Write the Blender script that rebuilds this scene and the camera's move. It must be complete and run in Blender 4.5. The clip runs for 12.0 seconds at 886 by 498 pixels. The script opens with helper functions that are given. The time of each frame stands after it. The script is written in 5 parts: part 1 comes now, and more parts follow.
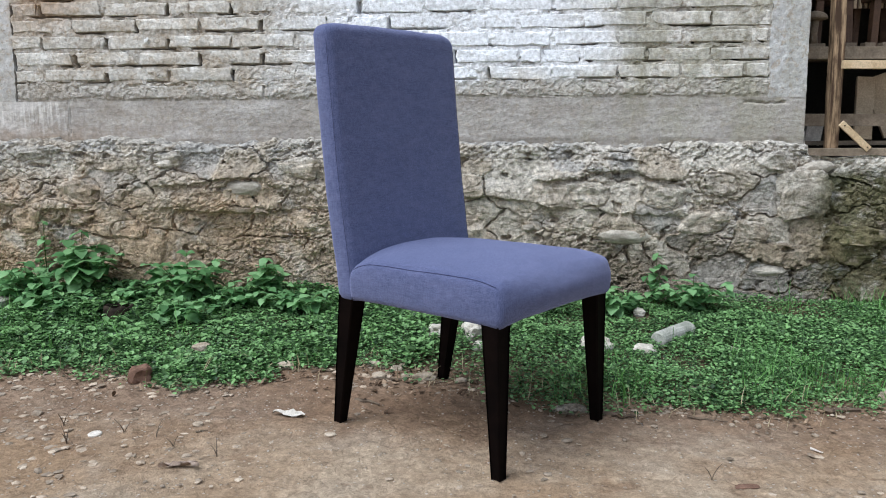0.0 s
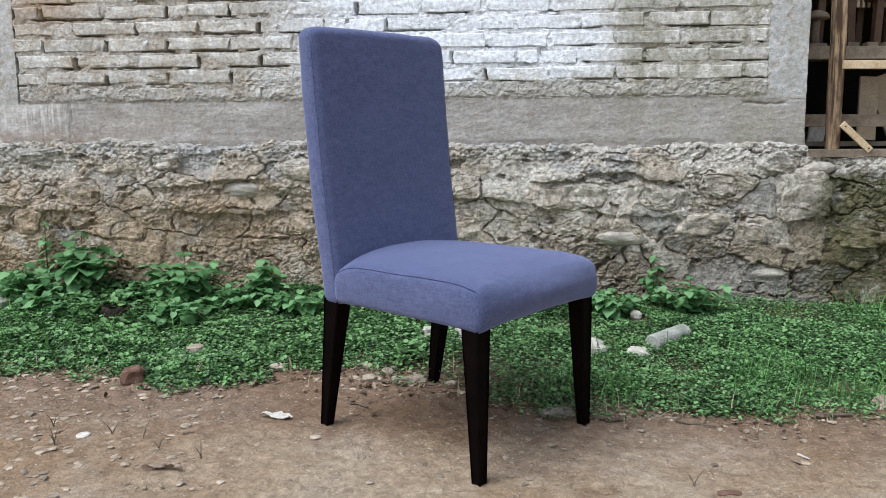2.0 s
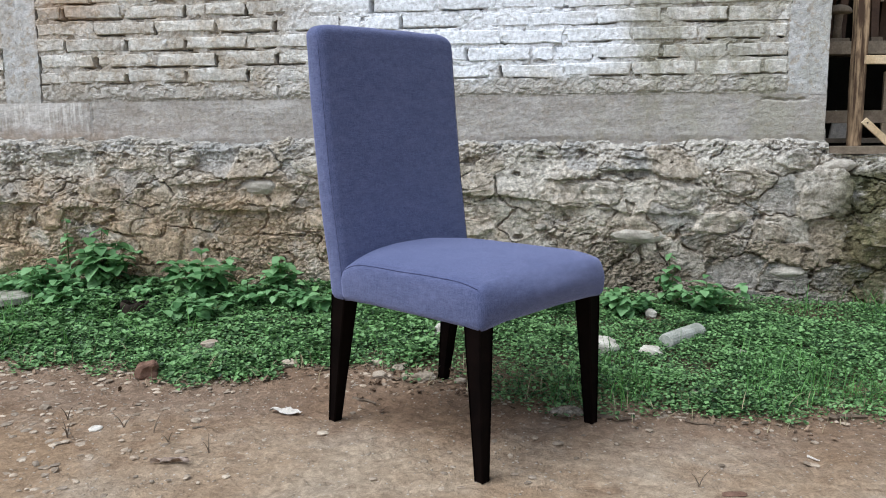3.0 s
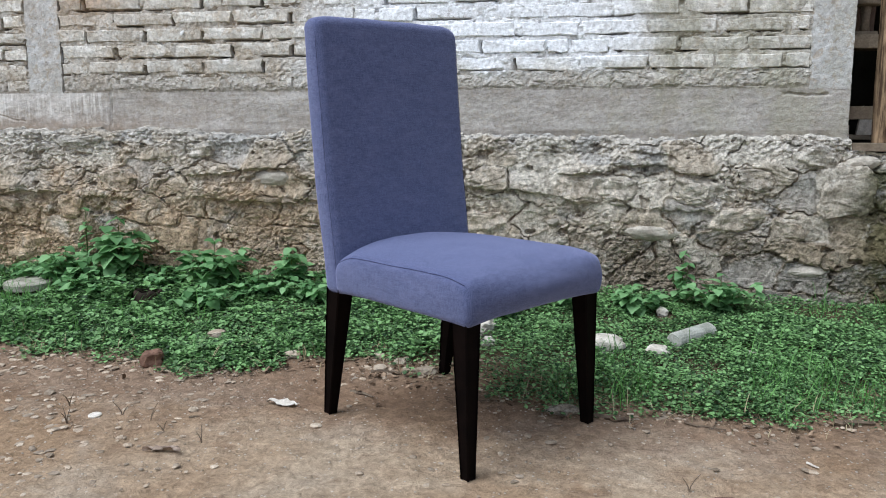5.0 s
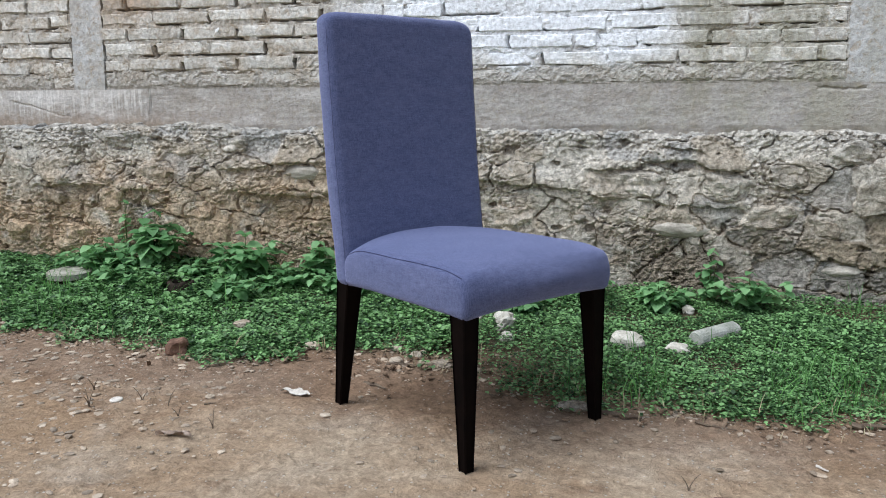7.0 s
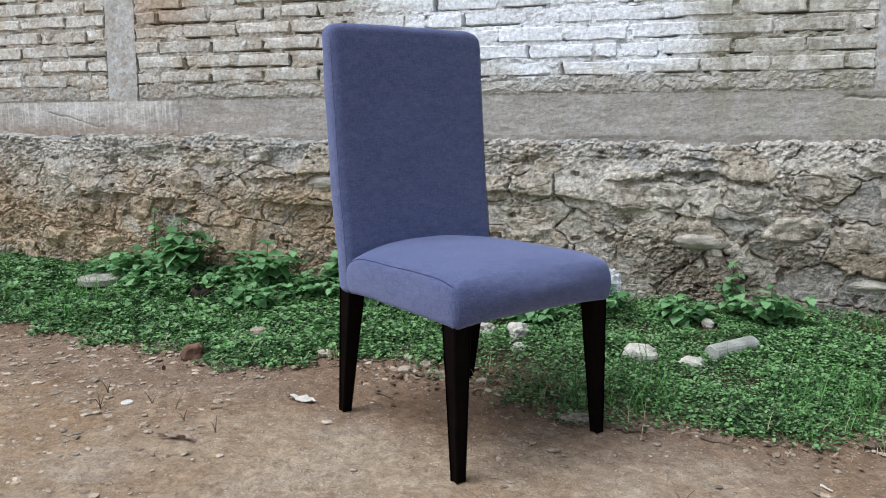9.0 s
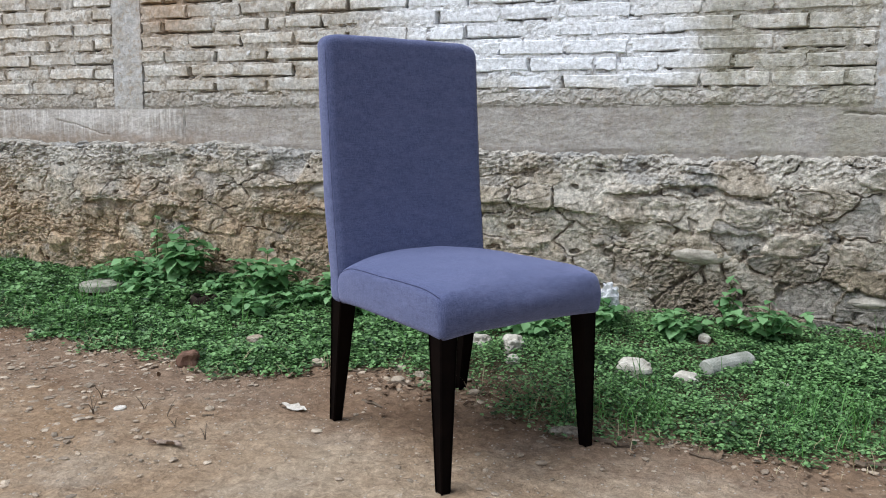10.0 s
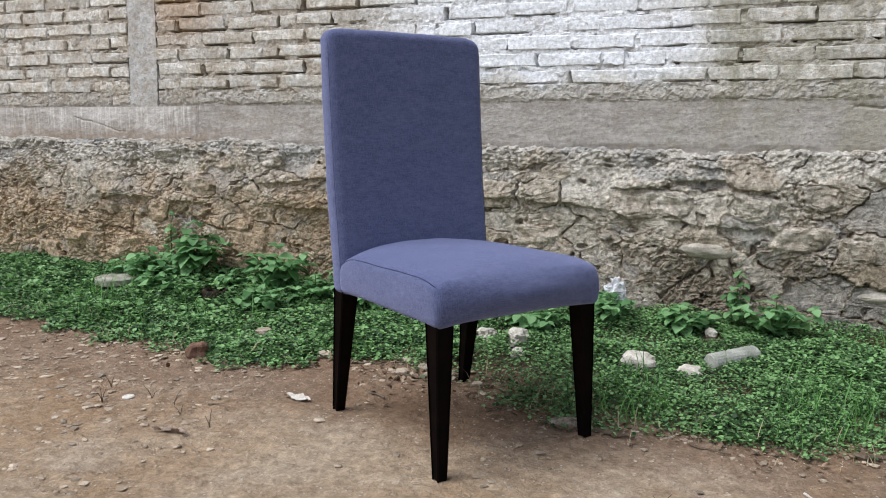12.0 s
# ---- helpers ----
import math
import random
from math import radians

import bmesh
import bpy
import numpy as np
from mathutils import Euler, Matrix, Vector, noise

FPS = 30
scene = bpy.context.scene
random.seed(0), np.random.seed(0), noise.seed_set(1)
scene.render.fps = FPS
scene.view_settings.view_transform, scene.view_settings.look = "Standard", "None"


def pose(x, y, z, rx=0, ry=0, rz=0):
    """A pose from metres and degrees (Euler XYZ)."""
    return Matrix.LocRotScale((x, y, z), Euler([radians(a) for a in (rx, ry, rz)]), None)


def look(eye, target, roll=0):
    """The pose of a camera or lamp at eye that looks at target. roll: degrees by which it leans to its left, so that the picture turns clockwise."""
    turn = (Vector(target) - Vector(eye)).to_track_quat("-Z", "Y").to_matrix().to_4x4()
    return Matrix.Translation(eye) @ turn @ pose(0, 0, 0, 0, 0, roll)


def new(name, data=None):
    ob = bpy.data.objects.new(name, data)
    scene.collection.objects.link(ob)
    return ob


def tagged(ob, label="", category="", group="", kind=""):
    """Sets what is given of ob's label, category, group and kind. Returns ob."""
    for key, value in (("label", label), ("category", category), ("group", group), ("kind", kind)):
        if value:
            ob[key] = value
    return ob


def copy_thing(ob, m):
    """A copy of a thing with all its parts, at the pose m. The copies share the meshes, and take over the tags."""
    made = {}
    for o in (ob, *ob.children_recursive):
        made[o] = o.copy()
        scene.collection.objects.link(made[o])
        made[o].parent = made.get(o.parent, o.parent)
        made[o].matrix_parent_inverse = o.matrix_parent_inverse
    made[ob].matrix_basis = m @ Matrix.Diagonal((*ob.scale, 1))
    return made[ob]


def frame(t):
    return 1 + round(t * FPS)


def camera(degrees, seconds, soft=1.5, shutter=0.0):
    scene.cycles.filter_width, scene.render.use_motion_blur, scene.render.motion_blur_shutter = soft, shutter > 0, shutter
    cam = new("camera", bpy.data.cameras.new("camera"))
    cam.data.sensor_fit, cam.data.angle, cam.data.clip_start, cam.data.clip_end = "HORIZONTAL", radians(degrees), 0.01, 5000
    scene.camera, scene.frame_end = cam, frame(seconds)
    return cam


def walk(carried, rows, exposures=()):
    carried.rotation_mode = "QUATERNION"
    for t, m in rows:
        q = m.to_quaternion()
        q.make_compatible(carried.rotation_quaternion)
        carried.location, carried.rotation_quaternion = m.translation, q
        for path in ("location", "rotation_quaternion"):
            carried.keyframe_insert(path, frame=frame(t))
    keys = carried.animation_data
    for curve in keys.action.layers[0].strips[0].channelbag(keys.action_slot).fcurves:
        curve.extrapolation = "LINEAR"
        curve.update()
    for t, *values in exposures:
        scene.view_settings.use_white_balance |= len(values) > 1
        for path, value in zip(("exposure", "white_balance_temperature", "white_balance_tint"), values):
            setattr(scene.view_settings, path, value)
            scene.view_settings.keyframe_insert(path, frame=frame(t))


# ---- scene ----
cam = camera(59.5, 12.0, soft=1.0)
PATH = [
    (0, (0.407, -1.91, 0.721), (0.265, 0.065, 0.444), -0.2),
    (0.5, (0.419, -1.906, 0.721), (0.276, 0.069, 0.444), -0.2),
    (1, (0.442, -1.901, 0.726), (0.298, 0.074, 0.447), -0.3),
    (1.5, (0.46, -1.904, 0.728), (0.298, 0.07, 0.449), -0.3),
    (2, (0.481, -1.9, 0.73), (0.299, 0.072, 0.451), -0.3),
    (2.5, (0.504, -1.894, 0.733), (0.289, 0.075, 0.453), -0.4),
    (3, (0.531, -1.895, 0.731), (0.28, 0.068, 0.445), -0.4),
    (5, (0.626, -1.862, 0.733), (0.284, 0.085, 0.428), 0.1),
    (5.5, (0.659, -1.857, 0.732), (0.283, 0.082, 0.42), 0.2),
    (6, (0.686, -1.851, 0.729), (0.271, 0.081, 0.418), 0.1),
    (6.5, (0.717, -1.846, 0.73), (0.28, 0.08, 0.415), 0.0),
    (7, (0.739, -1.849, 0.728), (0.261, 0.067, 0.414), 0.1),
    (9, (0.847, -1.82, 0.721), (0.252, 0.068, 0.437), 0.1),
    (9.5, (0.877, -1.815, 0.72), (0.269, 0.07, 0.448), 0.5),
    (10, (0.894, -1.811, 0.723), (0.272, 0.072, 0.466), 0.8),
    (10.5, (0.912, -1.81, 0.719), (0.272, 0.069, 0.471), 1.0),
    (11, (0.926, -1.809, 0.716), (0.276, 0.066, 0.467), 1.1),
    (11.5, (0.935, -1.808, 0.71), (0.273, 0.062, 0.459), 1.1),
    (12, (0.949, -1.814, 0.704), (0.276, 0.052, 0.447), 0.7),
]
EXPOSURES = [(0, 0.92, 6250, 10), (6, 0.90, 6250, 10), (9, 0.86, 6250, 10), (10.5, 0.84, 6450, 11), (12, 0.86, 6550, 12)]
walk(cam, [(t, look(eye, target, roll)) for t, eye, target, roll in PATH], EXPOSURES)

# ---- world and sun ----
world = bpy.data.worlds.new("overcast_sky")
scene.world = world
world.use_nodes = True
wt = world.node_tree
sky = wt.nodes.new("ShaderNodeTexSky")
sky.sky_type = "NISHITA"
sky.sun_disc = False
sky.sun_elevation = radians(58)
sky.sun_rotation = radians(227)
sky.air_density, sky.dust_density, sky.ozone_density = 1.0, 1.0, 1.0
veil = wt.nodes.new("ShaderNodeHueSaturation")          # a veil of cloud: nearly grey light
veil.inputs["Saturation"].default_value = 0.52
wt.links.new(sky.outputs[0], veil.inputs["Color"])
wt.links.new(veil.outputs[0], wt.nodes["Background"].inputs["Color"])
wt.nodes["Background"].inputs["Strength"].default_value = 0.095
sun = new("sun", bpy.data.lights.new("sun", "SUN"))
sun.data.energy, sun.data.angle, sun.data.color = 2.0, radians(40), (0.91, 0.955, 1.0)
sun.matrix_world = look((-2.7, -2.5, 6.0), (0, 0, 0))


# ---- materials ----
def nd(nt, kind, ins=()):
    n = nt.nodes.new(kind)
    for k, v in dict(ins).items():
        if isinstance(v, bpy.types.NodeSocket):
            nt.links.new(v, n.inputs[k])
        else:
            n.inputs[k].default_value = v
    return n


def rgb(c):
    return (c[0], c[1], c[2], 1.0)


def mixc(nt, fac, a, b, mode="MIX"):
    n = nt.nodes.new("ShaderNodeMix")
    n.data_type, n.blend_type = "RGBA", mode
    for i, v in ((0, fac), (6, a), (7, b)):
        if isinstance(v, bpy.types.NodeSocket):
            nt.links.new(v, n.inputs[i])
        elif i == 0:
            n.inputs[0].default_value = v
        else:
            n.inputs[i].default_value = rgb(v)
    return n.outputs[2]


def noise_fac(nt, vec, scale, detail=4.0, rough=0.55, warp=0.0):
    return nd(nt, "ShaderNodeTexNoise", {"Vector": vec, "Scale": scale, "Detail": detail, "Roughness": rough, "Distortion": warp}).outputs[0]


def ramp(nt, v, a, b, lo=0.0, hi=1.0):
    n = nd(nt, "ShaderNodeMapRange", {0: v, 1: a, 2: b, 3: lo, 4: hi})
    n.interpolation_type = "SMOOTHSTEP"
    return n.outputs[0]


def mth(nt, op, a, b=0.0):
    n = nt.nodes.new("ShaderNodeMath")
    n.operation = op
    for i, v in ((0, a), (1, b)):
        if isinstance(v, bpy.types.NodeSocket):
            nt.links.new(v, n.inputs[i])
        else:
            n.inputs[i].default_value = v
    return n.outputs[0]


def stretch(nt, vec, sx, sy, sz):
    return nd(nt, "ShaderNodeMapping", {"Vector": vec, "Scale": (sx, sy, sz)}).outputs[0]


def begin(name, rough=0.9, spec=0.3):
    m = bpy.data.materials.new(name)
    m.use_nodes = True
    nt = m.node_tree
    b = nt.nodes["Principled BSDF"]
    b.inputs["Roughness"].default_value = rough
    b.inputs["Specular IOR Level"].default_value = spec
    return m, nt, b


def finish(nt, b, colour, height=None, dist=0.004, strength=0.6):
    nt.links.new(colour, b.inputs["Base Color"])
    if height is not None:
        bump = nd(nt, "ShaderNodeBump", {"Height": height, "Distance": dist, "Strength": strength})
        nt.links.new(bump.outputs[0], b.inputs["Normal"])


def plain(name, c1, c2, scale=12.0, fine=120.0, rough=0.85, spec=0.3, dist=0.003, strength=0.5, per_object=0.0, per_island=0.0, local=False):
    """A two-tone surface with broad stains, fine grain and relief."""
    m, nt, b = begin(name, rough, spec)
    pos = nd(nt, "ShaderNodeTexCoord").outputs["Object"] if local else nd(nt, "ShaderNodeNewGeometry").outputs["Position"]
    big = ramp(nt, noise_fac(nt, pos, scale, 5.0), 0.3, 0.7)
    col = mixc(nt, big, c1, c2)
    grain = noise_fac(nt, pos, fine, 6.0, 0.65)
    col = mixc(nt, 0.45, col, mixc(nt, ramp(nt, grain, 0.25, 0.75), (0.45, 0.45, 0.45), (1.35, 1.35, 1.35)), "MULTIPLY")
    if per_object or per_island:
        r = nd(nt, "ShaderNodeObjectInfo").outputs["Random"] if per_object else nd(nt, "ShaderNodeNewGeometry").outputs["Random Per Island"]
        k = per_object or per_island
        v = nd(nt, "ShaderNodeMapRange", {0: r, 1: 0.0, 2: 1.0, 3: 1.0 - k, 4: 1.0 + k}).outputs[0]
        hs = nd(nt, "ShaderNodeHueSaturation", {"Value": v, "Color": col})
        col = hs.outputs[0]
    finish(nt, b, col, grain, dist, strength)
    return m


def masonry(name, c1, c2, wash=1.0, grime=1.0, per_object=0.0, streaks=False, grain=0.6):
    """The old wall's faces: limewash worn off in patches, rust and mortar stains."""
    m, nt, b = begin(name, 0.95, 0.15)
    geo = nd(nt, "ShaderNodeNewGeometry")
    pos = geo.outputs["Position"]
    xyz = nd(nt, "ShaderNodeSeparateXYZ", {0: pos})
    x, z = xyz.outputs[0], xyz.outputs[2]
    n_big = noise_fac(nt, pos, 5.0, 5.0, 0.6)
    n_mid = noise_fac(nt, pos, 22.0, 5.0, 0.65, 0.4)
    n_fine = noise_fac(nt, pos, 150.0, 6.0, 0.7)
    col = mixc(nt, ramp(nt, n_mid, 0.3, 0.7), c1, c2)
    peel = noise_fac(nt, pos, 34.0, 6.0, 0.7, 0.8)
    col = mixc(nt, mth(nt, "MULTIPLY", ramp(nt, peel, 0.50, 0.62), 0.6), col, (0.38, 0.31, 0.225))
    soil = mth(nt, "MULTIPLY", ramp(nt, mth(nt, "ADD", x, n_big), 0.5, -0.3), ramp(nt, noise_fac(nt, pos, 9.0, 5.0, 0.65), 0.40, 0.62))
    col = mixc(nt, mth(nt, "MULTIPLY", soil, 0.44 * grime), col, (0.36, 0.275, 0.18))
    if per_object:
        r = nd(nt, "ShaderNodeObjectInfo").outputs["Random"]
        v = nd(nt, "ShaderNodeMapRange", {0: r, 1: 0.0, 2: 1.0, 3: 1.0 - per_object, 4: 1.0 + per_object}).outputs[0]
        col = nd(nt, "ShaderNodeHueSaturation", {"Value": v, "Color": col}).outputs[0]
    # grey mortar smeared over the lowest courses
    smear = mth(nt, "MULTIPLY", ramp(nt, mth(nt, "ADD", z, mth(nt, "MULTIPLY", n_big, 0.22)), 1.10, 0.98), 0.8 * grime)
    col = mixc(nt, smear, col, mixc(nt, n_mid, (0.30, 0.275, 0.24), (0.46, 0.43, 0.385)))
    # brown damp and rust
    drip = noise_fac(nt, stretch(nt, pos, 9.0, 9.0, 1.6), 1.0, 4.0, 0.6)
    col = mixc(nt, mth(nt, "MULTIPLY", ramp(nt, drip, 0.55, 0.75), 0.35 * grime), col, (0.24, 0.19, 0.13))
    rust = mth(nt, "MULTIPLY", ramp(nt, x, -1.66, -1.52), ramp(nt, x, -1.20, -1.42))
    rust = mth(nt, "MULTIPLY", rust, ramp(nt, mth(nt, "ADD", z, mth(nt, "MULTIPLY", n_mid, 0.2)), 1.20, 1.42))
    col = mixc(nt, mth(nt, "MULTIPLY", rust, 0.55), col, (0.36, 0.20, 0.085))
    murk = mth(nt, "MULTIPLY", ramp(nt, x, 0.55, 0.95), ramp(nt, noise_fac(nt, stretch(nt, pos, 7.0, 7.0, 4.0), 1.0, 5.0, 0.65), 0.38, 0.62))
    col = mixc(nt, mth(nt, "MULTIPLY", murk, 0.72 * grime), col, (0.33, 0.315, 0.235))
    # the limewashed patch
    edge = mth(nt, "MULTIPLY", mth(nt, "SUBTRACT", n_big, 0.5), 0.7)
    xe, ze = mth(nt, "ADD", x, edge), mth(nt, "ADD", z, mth(nt, "MULTIPLY", edge, 0.35))
    patch = mth(nt, "MULTIPLY", ramp(nt, xe, -0.60, -0.10), ramp(nt, xe, 1.02, 0.62))
    patch = mth(nt, "MULTIPLY", patch, ramp(nt, ze, 0.93, 1.03))
    patch = mth(nt, "MULTIPLY", patch, ramp(nt, n_mid, 0.26, 0.44, 0.6, 1.0))
    col = mixc(nt, mth(nt, "MULTIPLY", patch, wash), col, (0.85, 0.87, 0.90))
    if streaks:
        brushed = noise_fac(nt, stretch(nt, pos, 6.0, 6.0, 75.0), 1.0, 5.0, 0.7)
        col = mixc(nt, 0.30, col, mixc(nt, ramp(nt, brushed, 0.3, 0.7), (0.6, 0.58, 0.55), (1.25, 1.25, 1.25)), "MULTIPLY")
        # pale cement slurry wiped on in broad patches
        wiped = noise_fac(nt, stretch(nt, pos, 2.2, 2.2, 6.0), 1.0, 5.0, 0.6, 0.8)
        col = mixc(nt, mth(nt, "MULTIPLY", ramp(nt, wiped, 0.48, 0.66, 0.0, 0.6), ramp(nt, x, 0.7, -0.6, 0.25, 1.0)), col, (0.66, 0.63, 0.60))
        # thin runs of limewash on the length past the joint
        runs = ramp(nt, noise_fac(nt, stretch(nt, pos, 85.0, 85.0, 4.0), 1.0, 3.0, 0.6), 0.45, 0.65)
        runs = mth(nt, "MULTIPLY", mth(nt, "MULTIPLY", runs, ramp(nt, x, -1.365, -1.375)), ramp(nt, mth(nt, "ADD", z, mth(nt, "MULTIPLY", n_mid, 0.12)), 0.78, 0.88))
        col = mixc(nt, mth(nt, "MULTIPLY", runs, 0.6), col, (0.74, 0.72, 0.68))
        col = mixc(nt, ramp(nt, noise_fac(nt, stretch(nt, pos, 3.0, 3.0, 9.0), 1.0, 4.0, 0.6), 0.48, 0.70, 0.0, 0.45), col, (0.28, 0.25, 0.22))
        foot = mth(nt, "MULTIPLY", ramp(nt, mth(nt, "ADD", z, mth(nt, "MULTIPLY", n_mid, 0.1)), 0.86, 0.76), ramp(nt, x, -0.9, -1.5))
        col = mixc(nt, mth(nt, "MULTIPLY", foot, 0.7), col, (0.27, 0.20, 0.14))
        scratch = noise_fac(nt, stretch(nt, pos, 9.0, 9.0, 120.0), 1.0, 2.0, 0.5, 1.0)
        col = mixc(nt, mth(nt, "MULTIPLY", ramp(nt, scratch, 0.66, 0.72), 0.35), col, (0.62, 0.60, 0.56))
    pit = noise_fac(nt, pos, 70.0, 3.0, 0.6)
    col = mixc(nt, mth(nt, "MULTIPLY", ramp(nt, pit, 0.64, 0.72), 0.6), col, (0.16, 0.13, 0.10))
    n_grit = noise_fac(nt, pos, 60.0, 6.0, 0.7)
    col = mixc(nt, grain, col, mixc(nt, ramp(nt, n_grit, 0.28, 0.72), (0.45, 0.44, 0.43), (1.4, 1.4, 1.4)), "MULTIPLY")
    h = mth(nt, "ADD", n_fine, mth(nt, "ADD", mth(nt, "MULTIPLY", n_mid, 1.5), n_grit))
    finish(nt, b, col, h, 0.005, grain + 0.2)
    return m


def rubble(name, per_object=0.0):
    """Rough stone and mortar of the plinth, tan at the foot, mossy past the pillar."""
    m, nt, b = begin(name, 0.97, 0.12)
    pos = nd(nt, "ShaderNodeNewGeometry").outputs["Position"]
    xyz = nd(nt, "ShaderNodeSeparateXYZ", {0: pos})
    x, z = xyz.outputs[0], xyz.outputs[2]
    n_big = noise_fac(nt, pos, 4.0, 4.0, 0.6)
    n_mid = noise_fac(nt, pos, 14.0, 6.0, 0.7, 0.6)
    n_fine = noise_fac(nt, pos, 110.0, 6.0, 0.75)
    col = mixc(nt, ramp(nt, n_mid, 0.3, 0.7), (0.42, 0.37, 0.30), (0.74, 0.685, 0.60))
    low = ramp(nt, mth(nt, "ADD", z, mth(nt, "MULTIPLY", n_big, 0.5)), 0.90, 0.55)
    left = ramp(nt, mth(nt, "ADD", x, n_big), 0.7, -0.6, 0.25, 1.0)
    col = mixc(nt, mth(nt, "MULTIPLY", mth(nt, "MULTIPLY", low, left), 0.9), col, mixc(nt, n_mid, (0.45, 0.33, 0.215), (0.70, 0.555, 0.40)))
    crust = mth(nt, "MULTIPLY", ramp(nt, mth(nt, "ADD", z, mth(nt, "MULTIPLY", n_mid, 0.10)), 0.67, 0.73), 0.6)
    col = mixc(nt, crust, col, (0.62, 0.59, 0.54))
    wet = mth(nt, "MULTIPLY", ramp(nt, mth(nt, "ADD", z, mth(nt, "MULTIPLY", n_mid, 0.25)), 0.54, 0.36), ramp(nt, x, 0.1, 0.9))
    col = mixc(nt, mth(nt, "MULTIPLY", wet, 0.8), col, (0.17, 0.148, 0.112))
    grey = ramp(nt, noise_fac(nt, pos, 7.0, 4.0, 0.6), 0.56, 0.66)
    col = mixc(nt, mth(nt, "MULTIPLY", grey, 0.55), col, (0.36, 0.36, 0.36))
    damp = ramp(nt, mth(nt, "SUBTRACT", x, mth(nt, "MULTIPLY", z, 0.5)), 0.95, 1.45)
    dry = ramp(nt, mth(nt, "ADD", z, mth(nt, "MULTIPLY", n_mid, 0.06)), 0.66, 0.60)
    col = mixc(nt, mth(nt, "MULTIPLY", mth(nt, "MULTIPLY", damp, 0.55), dry), col, (0.13, 0.115, 0.085))
    kind = nt.nodes.new("ShaderNodeAttribute")
    kind.attribute_name = "stone_kind"
    shown = nt.nodes.new("ShaderNodeAttribute")
    shown.attribute_name = "stone_shown"
    tint = mixc(nt, ramp(nt, kind.outputs["Fac"], 0.25, 0.35), (0.40, 0.40, 0.39), mixc(nt, ramp(nt, kind.outputs["Fac"], 0.6, 0.7), (0.66, 0.62, 0.54), (0.46, 0.385, 0.29)))
    col = mixc(nt, mth(nt, "MULTIPLY", shown.outputs["Fac"], 0.6), col, tint)
    moss = mth(nt, "MULTIPLY", mth(nt, "MULTIPLY", ramp(nt, x, 1.58, 1.72), dry), ramp(nt, n_mid, 0.34, 0.50))
    col = mixc(nt, mth(nt, "MULTIPLY", moss, 0.85), col, mixc(nt, n_fine, (0.035, 0.04, 0.012), (0.12, 0.125, 0.04)))
    pale = ramp(nt, noise_fac(nt, pos, 18.0, 5.0, 0.65, 0.5), 0.57, 0.68)
    col = mixc(nt, mth(nt, "MULTIPLY", pale, 0.6), col, (0.62, 0.59, 0.53))
    clay = mth(nt, "MULTIPLY", mth(nt, "MULTIPLY", low, left), ramp(nt, noise_fac(nt, pos, 10.0, 5.0, 0.65, 0.5), 0.32, 0.52))
    col = mixc(nt, mth(nt, "MULTIPLY", clay, 0.85), col, mixc(nt, n_mid, (0.37, 0.255, 0.155), (0.60, 0.46, 0.315)))
    if per_object:
        r = nd(nt, "ShaderNodeObjectInfo").outputs["Random"]
        v = nd(nt, "ShaderNodeMapRange", {0: r, 1: 0.0, 2: 1.0, 3: 1.0 - per_object, 4: 1.0 + per_object}).outputs[0]
        col = nd(nt, "ShaderNodeHueSaturation", {"Value": v, "Color": col}).outputs[0]
    n_grit = noise_fac(nt, pos, 48.0, 6.0, 0.75)
    col = mixc(nt, 0.8, col, mixc(nt, ramp(nt, n_grit, 0.30, 0.70), (0.34, 0.33, 0.31), (1.5, 1.5, 1.5)), "MULTIPLY")
    h = mth(nt, "ADD", mth(nt, "ADD", n_fine, mth(nt, "MULTIPLY", n_grit, 1.5)), mth(nt, "MULTIPLY", n_mid, 2.0))
    finish(nt, b, col, h, 0.009, 1.0)
    return m


